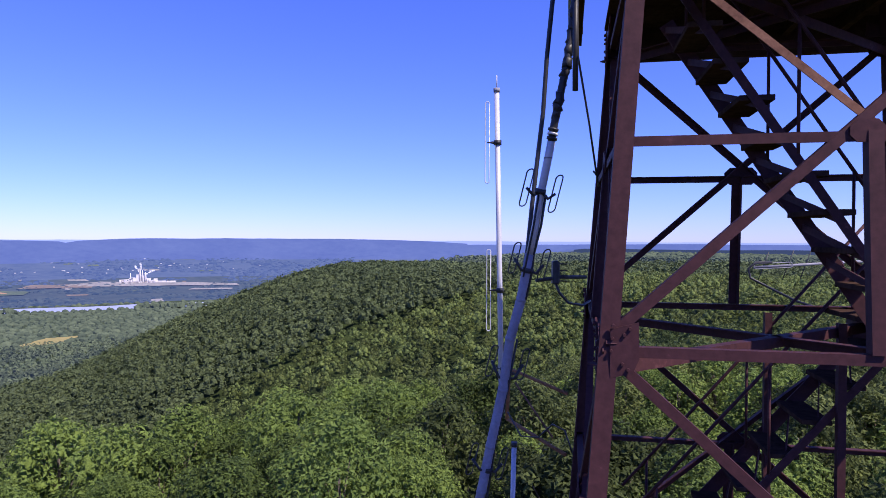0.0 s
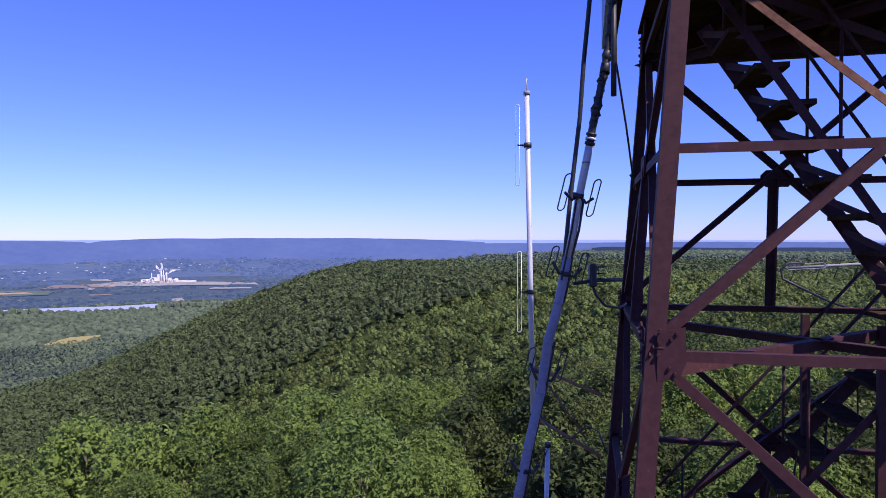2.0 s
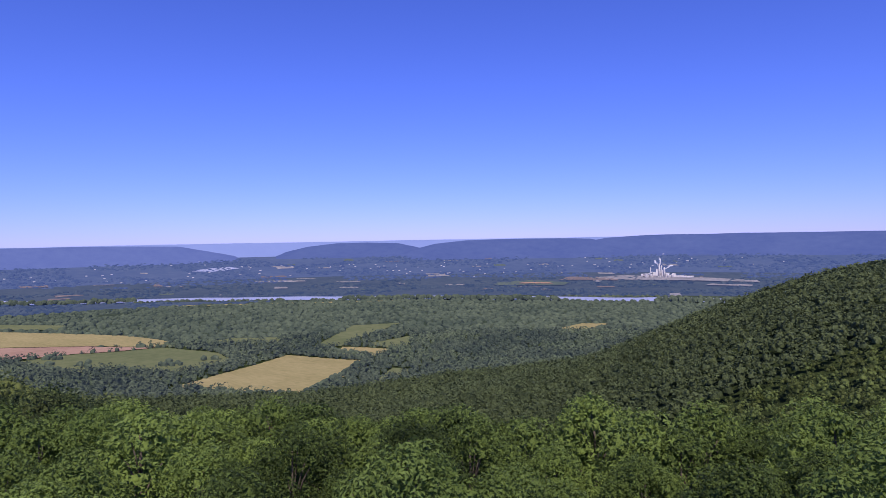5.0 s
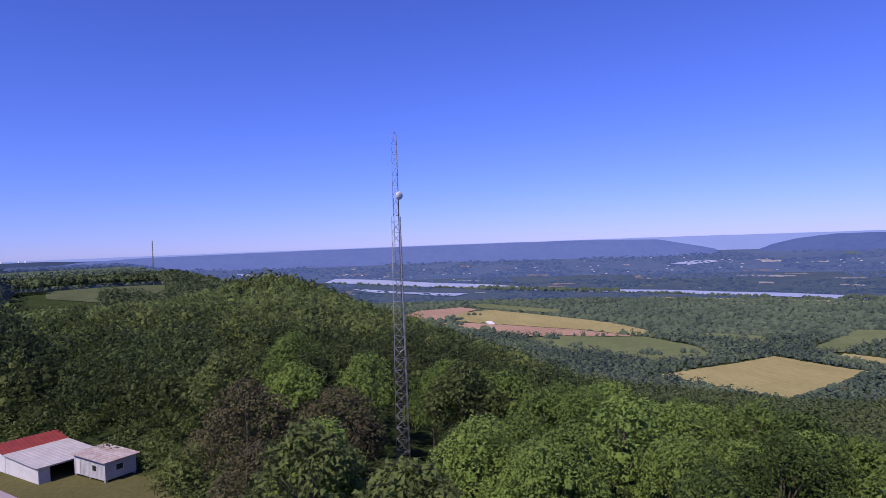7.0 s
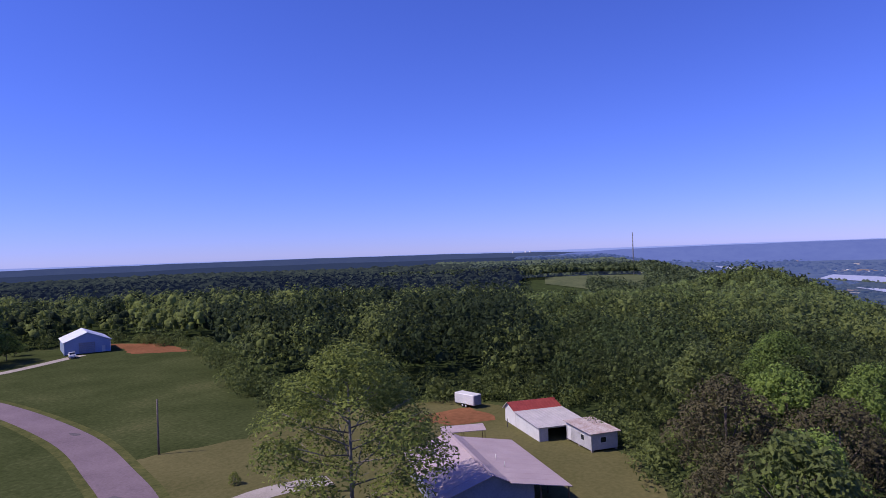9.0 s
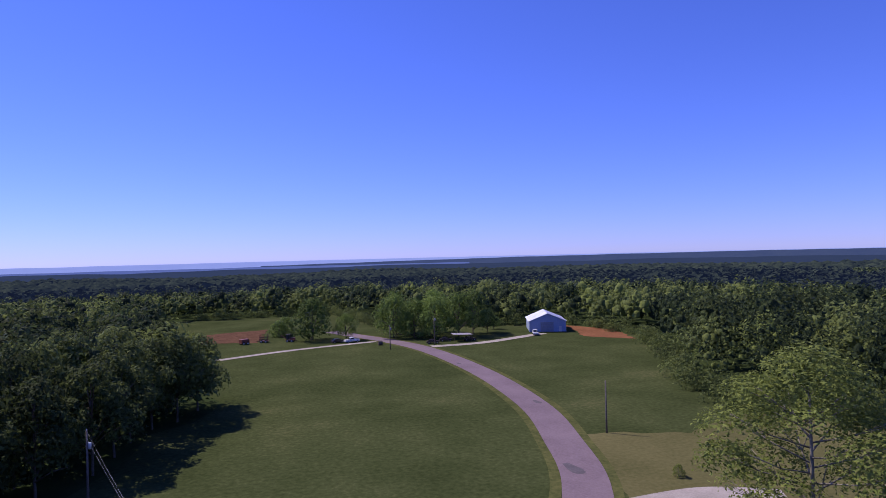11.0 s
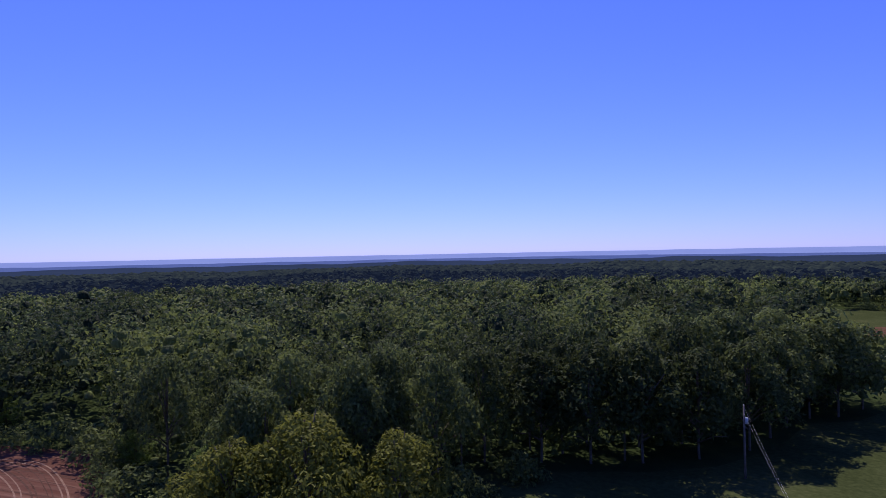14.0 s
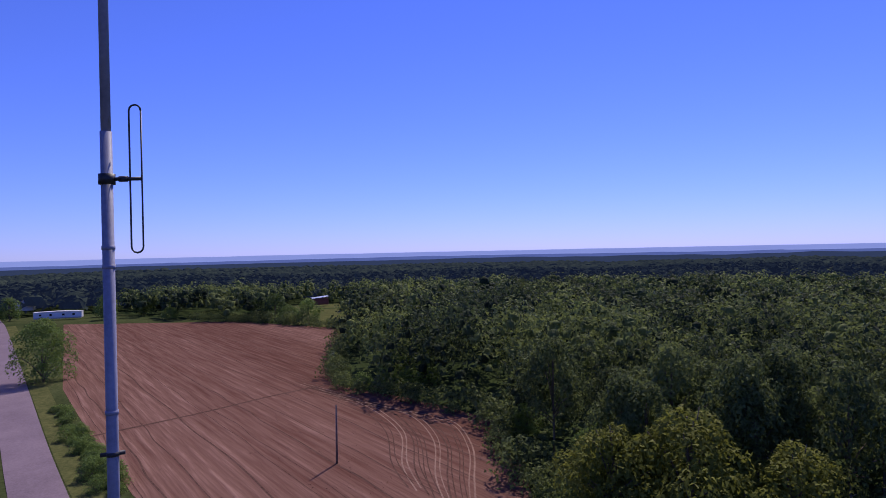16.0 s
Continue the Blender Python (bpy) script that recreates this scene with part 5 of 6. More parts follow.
# lean shed in front of the barn
shed = placed("shed", Matrix.Translation((-93.0, -41.8, 0)) @ Matrix((Vector((0.60, 0.80, 0)), Vector((-0.80, 0.60, 0)), UP)).transposed().to_4x4(), "weathered board shed with a rusty tin roof on low piers", "shed")
for x in (0.2, 3.5, 6.9):
    for y in (0.2, 4.2):
        part("pier", box_bm(x - 0.15, y - 0.15, 0, x + 0.15, y + 0.15, 0.35), M["gravel"], shed)
part("wall", prism_bm([(0, 0.33), (7.1, 0.33), (7.1, 2.7), (0, 2.9)], 0, 4.4), M["weathered"], shed)
for x in np.arange(0.25, 7.0, 0.3):
    part("batten", box_bm(x - 0.02, -0.02, 0.34, x + 0.02, 0.0, 2.7), M["weathered"], shed)
part("roof", sheet_bm(-0.4, 2.98, 7.5, 2.76, -0.4, 4.8, 0.04, 0.45), M["rusty_tin"], shed)
window(shed, 4.7, 0, 1.25, 1.0, 0.9, "y", -1)
window(shed, 7.1, 2.0, 1.25, 1.1, 0.9, "x", 1)
part("door", box_bm(0.5, -0.04, 0.35, 1.4, 0.0, 2.3), M["white_metal"], shed)

# cargo trailer
trailer = placed("cargo_trailer", local((-104.2, -70.0), (0.22, 0.975)), "white enclosed cargo trailer at the edge of the woods", "trailer")
part("body", box_bm(0, 0, 0.55, 5.2, 2.2, 2.5, 0.12), M["white_metal"], trailer)
part("rear_door", box_bm(5.2, 0.15, 0.65, 5.24, 2.05, 2.35), M["grey_siding"], trailer)
for y in (-0.02, 2.02):
    for x in (2.2, 3.1):
        w = part("wheel", pipe_bm([(x, y, 0.35), (x, y + 0.2, 0.35)], 0.35, 14), M["rubber"], trailer)
        part("rim", pipe_bm([(x, y - 0.012, 0.35), (x, y + 0.212, 0.35)], 0.2, 10), M["galvanised"], w)
    part("fender", box_bm(1.7, y - 0.03, 0.72, 3.6, y + 0.2, 0.8, 0.03), M["white_metal"], trailer)
part("drawbar", box_bm(-1.2, 1.0, 0.45, 0.1, 1.2, 0.55), M["steel"], trailer)

# blue garage
garage = placed("garage", Matrix.Translation((-104.0, -222.0, 0)) @ Matrix((Vector((-0.93, 0.36, 0)), Vector((-0.36, -0.93, 0)), UP)).transposed().to_4x4(), "blue metal garage with a pale roof and one big door", "garage")
part("wall", prism_bm([(0, 0), (13.6, 0), (13.6, 4.0), (6.8, 6.75), (0, 4.0)], 0, 17.5), M["blue_wall"], garage)
part("roof", sheet_bm(-0.4, 3.9, 6.8, 6.85, -0.4, 17.9, 0.06, 0.9), M["pale_roof"], garage)
part("roof", sheet_bm(6.8, 6.85, 14.0, 3.9, -0.4, 17.9, 0.06, 0.9), M["pale_roof"], garage)
door = part("roller_door", box_bm(4.2, -0.05, 0.02, 9.0, 0.0, 3.6), M["grey_siding"], garage)
for z in np.arange(0.6, 3.5, 0.6):
    part("door_rib", box_bm(4.22, -0.07, z - 0.02, 8.98, -0.05, z + 0.02), M["blue_wall"], door)
part("entrance", box_bm(11.0, -0.04, 0.02, 12.0, 0.0, 2.1), M["white_metal"], garage)
for x in (-0.02, 13.52):
    part("corner_trim", box_bm(x, -0.03, 0, x + 0.1, 0.06, 4.0), M["pale_roof"], garage)


# ---------------------------------------------------------------- vehicles and implements
def wheels(parent, xs, half_w, r=0.36):
    for x in xs:
        for y in (-half_w, half_w - 0.22):
            t = part("wheel", pipe_bm([(x, y, r), (x, y + 0.22, r)], r, 14), M["rubber"], parent)
            part("rim", pipe_bm([(x, y - 0.01, r), (x, y + 0.23, r)], r * 0.6, 10), M["galvanised"], t)


def pickup(at, ax, paint, label):
    v = placed("pickup_truck", local(at, ax), label, "truck", "parked vehicles")
    body = prism_bm([(0, 0.5), (5.3, 0.5), (5.3, 1.05), (5.2, 1.12), (3.7, 1.15), (3.6, 1.2), (0, 1.15)], -0.95, 0.95)
    bmesh.ops.bevel(body, geom=body.edges[:], offset=0.05, segments=2, affect="EDGES")
    part("body", body, M[paint], v)
    cab = prism_bm([(1.7, 1.15), (4.0, 1.15), (3.4, 1.8), (2.0, 1.85)], -0.86, 0.86)
    bmesh.ops.bevel(cab, geom=cab.edges[:], offset=0.06, segments=2, affect="EDGES")
    c = part("cab", cab, M[paint], v)
    part("windscreen", prism_bm([(3.46, 1.76), (3.96, 1.2), (4.0, 1.22), (3.5, 1.79)], -0.75, 0.75), M["glass"], c)
    for y in (-0.875, 0.855):
        part("side_window", prism_bm([(2.1, 1.25), (3.7, 1.25), (3.3, 1.72), (2.15, 1.75)], y, y + 0.02), M["glass"], c)
    part("bed", box_bm(0.1, -0.8, 1.1, 1.6, 0.8, 1.165), M["black"], v)
    part("bumper", box_bm(5.25, -0.9, 0.5, 5.42, 0.9, 0.72, 0.03), M["galvanised"], v)
    for y in (-0.75, 0.6):
        part("headlight", box_bm(5.28, y, 0.82, 5.33, y + 0.2, 0.98), M["white_metal"], v)
    wheels(v, (0.95, 4.35), 0.97)
    return v


def sedan(at, ax, paint, label):
    v = placed("car", local(at, ax), label, "car", "parked vehicles")
    body = prism_bm([(0, 0.4), (4.5, 0.4), (4.55, 0.75), (3.4, 0.95), (0.7, 0.98), (0.05, 0.85)], -0.85, 0.85)
    bmesh.ops.bevel(body, geom=body.edges[:], offset=0.06, segments=2, affect="EDGES")
    part("body", body, M[paint], v)
    top = prism_bm([(0.6, 0.95), (3.3, 0.95), (2.6, 1.42), (1.2, 1.45)], -0.72, 0.72)
    bmesh.ops.bevel(top, geom=top.edges[:], offset=0.07, segments=2, affect="EDGES")
    c = part("cabin", top, M[paint], v)
    part("windscreen", prism_bm([(2.68, 1.38), (3.26, 1.0), (3.31, 1.02), (2.74, 1.41)], -0.62, 0.62), M["glass"], c)
    part("rear_window", prism_bm([(0.64, 1.0), (1.16, 1.40), (1.12, 1.43), (0.6, 1.03)], -0.62, 0.62), M["glass"], c)
    for y in (-0.735, 0.715):
        part("side_window", prism_bm([(0.95, 1.02), (2.95, 1.02), (2.55, 1.36), (1.25, 1.38)], y, y + 0.02), M["glass"], c)
    wheels(v, (0.8, 3.6), 0.87, 0.32)
    return v


pickup((-103.5, -216.5), (0.36, 0.93), "car_paint", "silver pickup truck parked before the blue garage")
pickup((-40.5, -226.5), (0.97, 0.2), "car_paint", "white pickup truck parked by the gravel track")
sedan((-31.0, -227.0), (-0.9, -0.3), "dark_paint", "dark car parked beside the white pickup")
sedan((-60.5, -210.5), (-0.9, 0.2), "dark_paint", "dark red car parked at the road side")
sedan((-66.0, -213.5), (-0.95, 0.1), "dark_paint", "dark car parked under the trees")
sedan((-74.0, -211.0), (-0.9, -0.1), "dark_paint", "dark car standing under an open shelter")
shelter = placed("shelter", local((-70.5, -213.5), (-0.95, 0.1)), "low grey tin shelter on wooden posts over a car", "shelter")
part("roof", sheet_bm(-0.3, 2.5, 6.4, 2.3, -4.4, 0.4, 0.05), M["tin_roof"], shelter)
for x in (0, 6):
    for y in (-4, 0):
        part("post", box_bm(x - 0.07, y - 0.07, 0, x + 0.07, y + 0.07, 2.34), M["wood"], shelter)


def implement(at, ax, kind, label):
    """Farm machinery: a wheeled frame with its own upper works."""
    v = placed("farm_implement", local(at, ax), label, "farm machine", "farm machines")
    part("frame", box_bm(0, -0.9, 0.55, 3.2, 0.9, 0.75, 0.03), M["red_paint"], v)
    wheels(v, (0.8, 2.4), 1.05, 0.5)
    if kind == "wagon":
        part("box", box_bm(0.1, -0.95, 0.75, 3.1, 0.95, 1.9, 0.04), M["red_paint"], v)
    elif kind == "rack":
        for x in (0.1, 1.1, 2.1, 3.05):
            for y in (-0.85, 0.85):
                part("stake", box_bm(x - 0.05, y - 0.05, 0.75, x + 0.05, y + 0.05, 3.2), M["red_paint"], v)
        for z in (1.2, 1.9):
            for y in (-0.87, 0.83):
                part("rail", box_bm(0, y, z, 3.2, y + 0.05, z + 0.15), M["wood"], v)
    else:
        part("hood", box_bm(1.6, -0.4, 0.9, 3.4, 0.4, 1.6, 0.08), M["red_paint"], v)
        part("cab", box_bm(0.3, -0.7, 1.0, 1.5, 0.7, 2.7, 0.06), M["black"], v)
        part("canopy", box_bm(0.1, -0.85, 2.7, 1.8, 0.85, 2.85, 0.04), M["black"], v)
        part("boom", bar_bm((0.2, 0, 1.0), (-1.8, 0, 2.4), 0.15, 0.2), M["red_paint"], v)
    part("drawbar", bar_bm((3.2, 0, 0.6), (4.4, 0, 0.45), 0.12, 0.12), M["steel"], v)


implement((-3.5, -240), (0.8, 0.5), "wagon", "dull red farm wagon on the grass")
implement((-10.5, -240.5), (0.9, -0.3), "rack", "farm wagon with tall open stake sides")
implement((-16.5, -239), (-0.8, 0.4), "tractor", "old tractor with a dark canopy on the grass")
hay = thing("hay_bale", (-45.5, -214.5, 0), "dark round bale on the verge of the road", "bale")
bale = pipe_bm([(-0.7, 0, 0.75), (-0.65, 0, 0.75), (0.65, 0, 0.75), (0.7, 0, 0.75)], 0.78, 16)
part("bale", bale, M["bark"], hay)

# ---------------------------------------------------------------- poles and wires
def utility_pole(at, high, label, arm=True, lean=(0, 0), low=0.0):
    v = thing("utility_pole", (*at, 0), label, "pole", "utility poles")
    part("pole", pipe_bm([(0, 0, -0.5), (lean[0] * 0.5, lean[1] * 0.5, high / 2), (lean[0], lean[1], high)], 0.17, 10, 0.6), M["pole_wood"], v)
    if arm:
        part("insulator", pipe_bm([(lean[0], lean[1], high), (lean[0], lean[1], high + 0.2)], 0.05, 8), M["white_metal"], v)
        part("transformer", pipe_bm([(lean[0] - 0.3, lean[1], high - 1.4 - low), (lean[0] - 0.3, lean[1], high - 0.6 - low)], 0.2, 10), M["galvanised"], v)
    return v


utility_pole((-57.2, -93.6), 8.6, "bare weathered wooden pole at the lawn's edge", False)
utility_pole((91, -19), 8.4, "thin dark wooden pole standing in the ploughed field", False, (-0.35, 0))
utility_pole((-46.3, -203), 7.6, "wooden utility pole beside the road bend")
utility_pole((-62, -206), 9.5, "wooden utility pole under the roadside trees")
utility_pole((18.0, -90), 9.4, "wooden utility pole at the edge of the woods", True, (0, 0), 0.9)
wires = thing("power_line", (18.0, -90, 9.3), "two thin pale power wires", "wire")
for drop in (0.0, 0.9):
    pts = []
    for s in np.linspace(0, 1, 9):
        a, b = Vector((0, 0, -drop)), Vector((-16.1 - drop * 0.15, 58, 3.9 - drop * 0.3))
        pts.append(a.lerp(b, float(s)) - UP * 0.35 * math.sin(math.pi * float(s)))
    part("wire", pipe_bm(pts, 0.005, 5), M["galvanised"], wires)
utility_pole((1.9, -32.0), 13.2, "wooden utility pole near the tower", False)

# ---------------------------------------------------------------- lattice radio masts
radio = thing("radio_mast", (-85.1, 2.95, float(land(-85.1, 2.95))), "slender grey lattice radio mast with a white dish", "mast")
base_z = float(land(-85.1, 2.95))


def lattice(parent, z0, z1, w0, w1, stepz, r, mat, far=False):
    tri = [Vector((math.cos(a), math.sin(a), 0)) for a in (0.4, 0.4 + 2 * math.pi / 3, 0.4 + 4 * math.pi / 3)]
    zs = np.arange(z0, z1 + 0.01, stepz)
    wide = lambda z: (w0 + (w1 - w0) * (z - z0) / (z1 - z0)) / math.sqrt(3)
    for t in tri:
        part("leg", pipe_bm([t * wide(z0) + UP * z0, t * wide(z1) + UP * z1], r * 1.5, 6), M[mat], parent)
    whole = bmesh.new()
    for z, zn in zip(zs[:-1], zs[1:]):
        for k in range(3):
            a, b = tri[k], tri[(k + 1) % 3]
            for p, q in ((a * wide(z) + UP * z, b * wide(zn) + UP * zn), (b * wide(z) + UP * z, a * wide(zn) + UP * zn), (a * wide(zn) + UP * zn, b * wide(zn) + UP * zn)):
                if far:
                    pipe_bm([p, q], r * 0.8, 4, 1, whole)
                else:
                    part("lacing_bar", pipe_bm([p, q], r * 0.8, 4), M[mat], parent)
    if far:
        tagged(part("lacing", whole, M[mat], parent), kind="stuff")
    else:
        whole.free()


lattice(radio, 0, 38.5 - base_z - 4.9, 2.0, 1.25, 1.5, 0.03, "mast_grey")
lattice(radio, 33.6 - base_z, 44.6 - base_z, 0.85, 0.75, 1.35, 0.019, "mast_grey")
for k in range(3):
    a = 0.4 + k * 2 * math.pi / 3
    part("cable_run", pipe_bm([(0.45 * math.cos(a), 0.45 * math.sin(a), 0), (0.4 * math.cos(a), 0.4 * math.sin(a), 36 - base_z)], 0.03, 5), M["black"], radio)
dz = 36.3 - base_z
dish = bmesh.new()
bmesh.ops.create_uvsphere(dish, u_segments=16, v_segments=8, radius=0.55)
dish.transform(Matrix.Translation((0.35, 0.35, dz)) @ Matrix.Rotation(0.6, 4, "Z") @ Matrix.Diagonal((0.45, 1, 1, 1)))
part("dish", dish, M["white_metal"], radio, "round white dish")
part("dish_mount", pipe_bm([(0, 0, dz), (0.3, 0.3, dz)], 0.08, 8), M["black"], radio)
for z in (44.6, 33.7, 16.0):
    part("collar", pipe_bm([(-0.75, 0.2, z - base_z), (0.75, -0.2, z - base_z)], 0.045, 6), M["galvanised"], radio)

hz = float(land(-800, -262))
far_mast = thing("radio_mast", (-800, -262, hz), "thin dark radio mast on the far hill", "mast")
lattice(far_mast, 0, 44 - hz, 1.2, 0.9, 4.0, 0.12, "mast_grey", True)
part("hut", box_bm(-12, 3, 0, -6, 8, 4, 0.1), M["white_metal"], far_mast)

# ---------------------------------------------------------------- single trees
g = np.random.default_rng(77)
SPARSE = dressed(2, "leaf_sparse", "pale_bark", 17000, 0.026, 400, 2.3, 1.35, 30)
limb = bmesh.new()
pipe_bm([(0, 0, -1.2), (0.02, 0.02, -0.5), (-0.02, 0, 0.3), (0.03, 0.02, 1.0), (0, 0, 1.9)], 0.034, 8, 0.25, limb)
for k in range(26):
    a, z = k * 2.4, 0.05 + 1.6 * (k / 26)
    reach = 0.75 * math.sin(math.pi * (0.3 + 0.62 * k / 26)) + 0.1
    c = Vector((math.cos(a), math.sin(a), 0))
    pipe_bm([Vector((0, 0, z)), c * reach * 0.5 + UP * (z + 0.16), c * reach + UP * (z + 0.42)], 0.011, 5, 0.25, limb)
    for q in (-0.5, 0.6):
        d = Vector((math.cos(a + q), math.sin(a + q), 0))
        pipe_bm([c * reach * 0.5 + UP * (z + 0.16), c * reach * 0.55 + d * 0.28 + UP * (z + 0.38)], 0.006, 4, 0.3, limb)
me = bpy.data.meshes.new("trunk")
limb.to_mesh(me)
limb.free()
me.materials.append(M["pale_bark"])
SPARSE["trunk"] = me
tree(-49.2, -46.2, 10.6, 3.0, 2, 0.4, "tall open tree with thin pale-green leaves by the house", 0.70, "yard trees", **SPARSE)
for x, y, r, foot, q, kind, what in (
        (-26, -239, 8.0, -0.8, 0, None, "broad dark tree beside the farm track"), (-18, -262, 4.6, -1.0, 1, None, "rounded bush at the meadow's end"), (-15, -256, 4.2, -1.0, 2, None, "rounded bush at the meadow's end"),
        (-37, -233, 4.6, 0.8, 0, bright, "young light-green tree above the parked truck"), (-54, -231, 7.7, -0.5, 1, None, "big leafy tree at the road junction"), (-61, -228, 7.2, -0.8, 2, None, "big green tree at the road junction"),
        (-68, -224, 7.6, -0.5, 0, None, "big leafy tree over the shelter"), (-76, -222, 7.0, 1.5, 1, None, "big leafy tree over the driveway"), (-83, -226, 7.3, 1.5, 2, None, "leafy tree beside the driveway"),
        (-90, -229, 4.8, 1.2, 0, None, "leafy tree beside the driveway"), (-72, -238, 7.0, 2.0, 1, None, "leafy tree behind the junction"), (-58, -243, 7.0, 2.0, 2, None, "leafy tree behind the junction"), (-96, -238, 3.0, 0.4, 0, None, "small tree near the garage"),
        (181, 33.0, 7.2, -1.2, 1, bright, "round bushy yellow-green tree on the road verge"), (46, -54.5, 5.8, 0.4, 2, yellow, "bushy yellow-green tree at the field's corner"), (53, -47.5, 7.2, 0.6, 1, yellow, "bushy yellow-green tree at the field's corner"), (59, -42.5, 5.8, 0.4, 0, yellow, "bushy yellow-green tree at the field's corner"),
        (66, -46, 4.0, 1.0, 1, bright, "light-green tree at the wood's edge"), (92, -50, 3.0, -0.5, 0, bright, "low light-green tree at the field's edge"),
        (372, 96, 7.0, -0.5, 0, None, "broad dark tree beside the long home"), (384, 84, 6.0, -0.5, 1, None, "broad dark tree behind the long home"), (376, 40, 6.0, -0.8, 2, None, "round tree beside the long home"), (372, 22, 5.4, -0.8, 1, None, "round tree at the field's far end"), (345, 36, 5.0, 0.0, 1, None, "round tree at the field's far end"),
        (301, -29, 5.4, -0.8, 0, None, "dark bushy tree at the field's far corner"), (291, -35, 6.2, -0.8, 1, None, "dark bushy tree at the field's far corner"), (281, -40, 5.0, -0.8, 2, None, "dark bushy tree at the field's far corner"), (272, -46, 5.6, -0.6, 0, None, "dark bushy tree at the field's far corner"), (330, 8, 4.0, -0.8, 1, None, "dark bushy tree at the field's far end")):
    tree(x, y, r, foot, q + 3 * (math.hypot(x, y) > 70), g.uniform(0, 6.28), what, 1.08 if r > 5 else 0.9, "single trees", **(kind or {}))
for k, (x, y) in enumerate(((8, -139), (11, -131), (15, -127), (17.5, -119), (18.5, -111), (20, -103), (25, -95), (31, -89), (37, -85), (43, -82), (14, -141), (21, -133), (27, -127), (26, -116), (28, -109), (29, -101), (34, -96), (40, -91), (47, -86), (34, -106))):
    tree(x, y, g.uniform(6.0, 7.0) if k < 10 else g.uniform(5.2, 6.2), g.uniform(2.2, 3.2), 3 + k % 3, g.uniform(0, 6.28), "tall dark broadleaf tree overhanging the meadow's edge", 1.08 if k < 10 else 1.36, "single trees", crown=oak_meshes[3 + k % 3])
for k in range(34):
    s = k / 33
    x, y = 132 + 60 * s + g.uniform(-6, 6), -40 - 20 * s + g.uniform(-4, 12) * (1 - s)
    tree(x, y - 4, g.uniform(2.0, 3.4), g.uniform(-1.2, 0.2), int(g.integers(3)), g.uniform(0, 6.28), "low bright-green shrub at the field's edge", 0.8, "field shrubs", name="shrub", **light_shrub)
for k in range(40):
    s = k / 39
    tree(92 + 54 * s + g.uniform(-1.5, 1.5), 9.5 + 14.5 * s + g.uniform(-1.3, 1.3), g.uniform(0.9, 2.0) * (1.15 - 0.5 * s), -0.5, 3 + int(g.integers(3)), g.uniform(0, 6.28), "low weedy shrub on the road verge", 0.8, "verge shrubs", name="shrub", **(light_shrub if k % 3 else {}))
tree(-54.5, -72, 0.9, -0.1, 0, 1.0, "small thin shrub on the dry lawn", 0.9, "verge shrubs", name="shrub", **SPARSE)

# ---------------------------------------------------------------- homes beyond the field
home = placed("mobile_home", local((367, 70.5), (-0.07, -1.0)), "long white single-storey home beyond the field", "house")
part("body", box_bm(0, 0, 0.5, 21, 4.2, 3.2, 0.05), M["pale_roof"], home)
part("roof", prism_bm([(-0.2, 3.2), (21.2, 3.2), (21.2, 3.35), (10.5, 3.6), (-0.2, 3.35)], -0.2, 4.4), M["white_metal"], home)
part("skirt", box_bm(0.05, 0.05, 0, 20.95, 4.15, 0.5), M["weathered"], home)
for x in (3, 7.5, 13, 17.5):
    window(home, x, 0, 1.4, 1.2, 1.0, "y", -1)
    window(home, x, 4.2, 1.4, 1.2, 1.0, "y", 1)
part("door", box_bm(10, 4.2, 0.55, 10.9, 4.24, 2.6), M["grey_siding"], home)
cottage = placed("house", local((432, 92), (0, -1)), "small white gabled house behind the long home", "house")
part("wall", prism_bm([(0, 0), (9, 0), (9, 3.5), (4.5, 6), (0, 3.5)], 0, 9), M["white_metal"], cottage)
part("roof", sheet_bm(-0.4, 3.4, 4.5, 6.1, -0.3, 9.3), M["weathered"], cottage)
part("roof", sheet_bm(4.5, 6.1, 9.4, 3.4, -0.3, 9.3), M["weathered"], cottage)
hut = placed("shed", local((374, -74), (0, 1)), "open hut with a pale metal roof in the trees", "shed")
part("roof", sheet_bm(-0.5, 4.6, 9, 3.6, -0.5, 7, 0.06), M["pale_roof"], hut)
part("wall", box_bm(0, 0.2, 0, 8.4, 6.4, 3.5), M["red_paint"], hut)
# ---------------------------------------------------------------- mill and settlements in the valley
def mill_block(parent, x, y, w, d, h, name="building"):
    bm = box_bm(x, y, 0, x + w, y + d, h, 0.3)
    part(name, bm, M["mill"], parent)


px_, py_ = polar(25.1, 3600)
mill = placed("paper_mill", pose(px_, py_, float(land(px_, py_)), 0, 0, 25.1) @ Matrix.Scale(0.62, 4), "pale industrial mill with stacks and white steam", "factory")
g = np.random.default_rng(5)
for x, w, h in ((-150, 60, 18), (-95, 40, 28), (-60, 26, 45), (-34, 22, 70), (-14, 16, 95), (4, 20, 60), (26, 16, 80), (44, 30, 38), (78, 50, 22), (130, 60, 14), (195, 70, 12)):
    mill_block(mill, x, g.uniform(-20, 10), w, 40, h)
for k in range(46):
    x, h = g.normal() * 120 - 10, g.uniform(5, 16) + (18 * g.random() if k % 4 == 0 else 0)
    w, y = g.uniform(8, 34), g.uniform(-70, 60)
    part("building", box_bm(x, y, 0, x + w, y + g.uniform(10, 30), h, 0.2), M[("mill", "pale_land", "mill", "far_tan", "weathered")[k % 5]], mill)
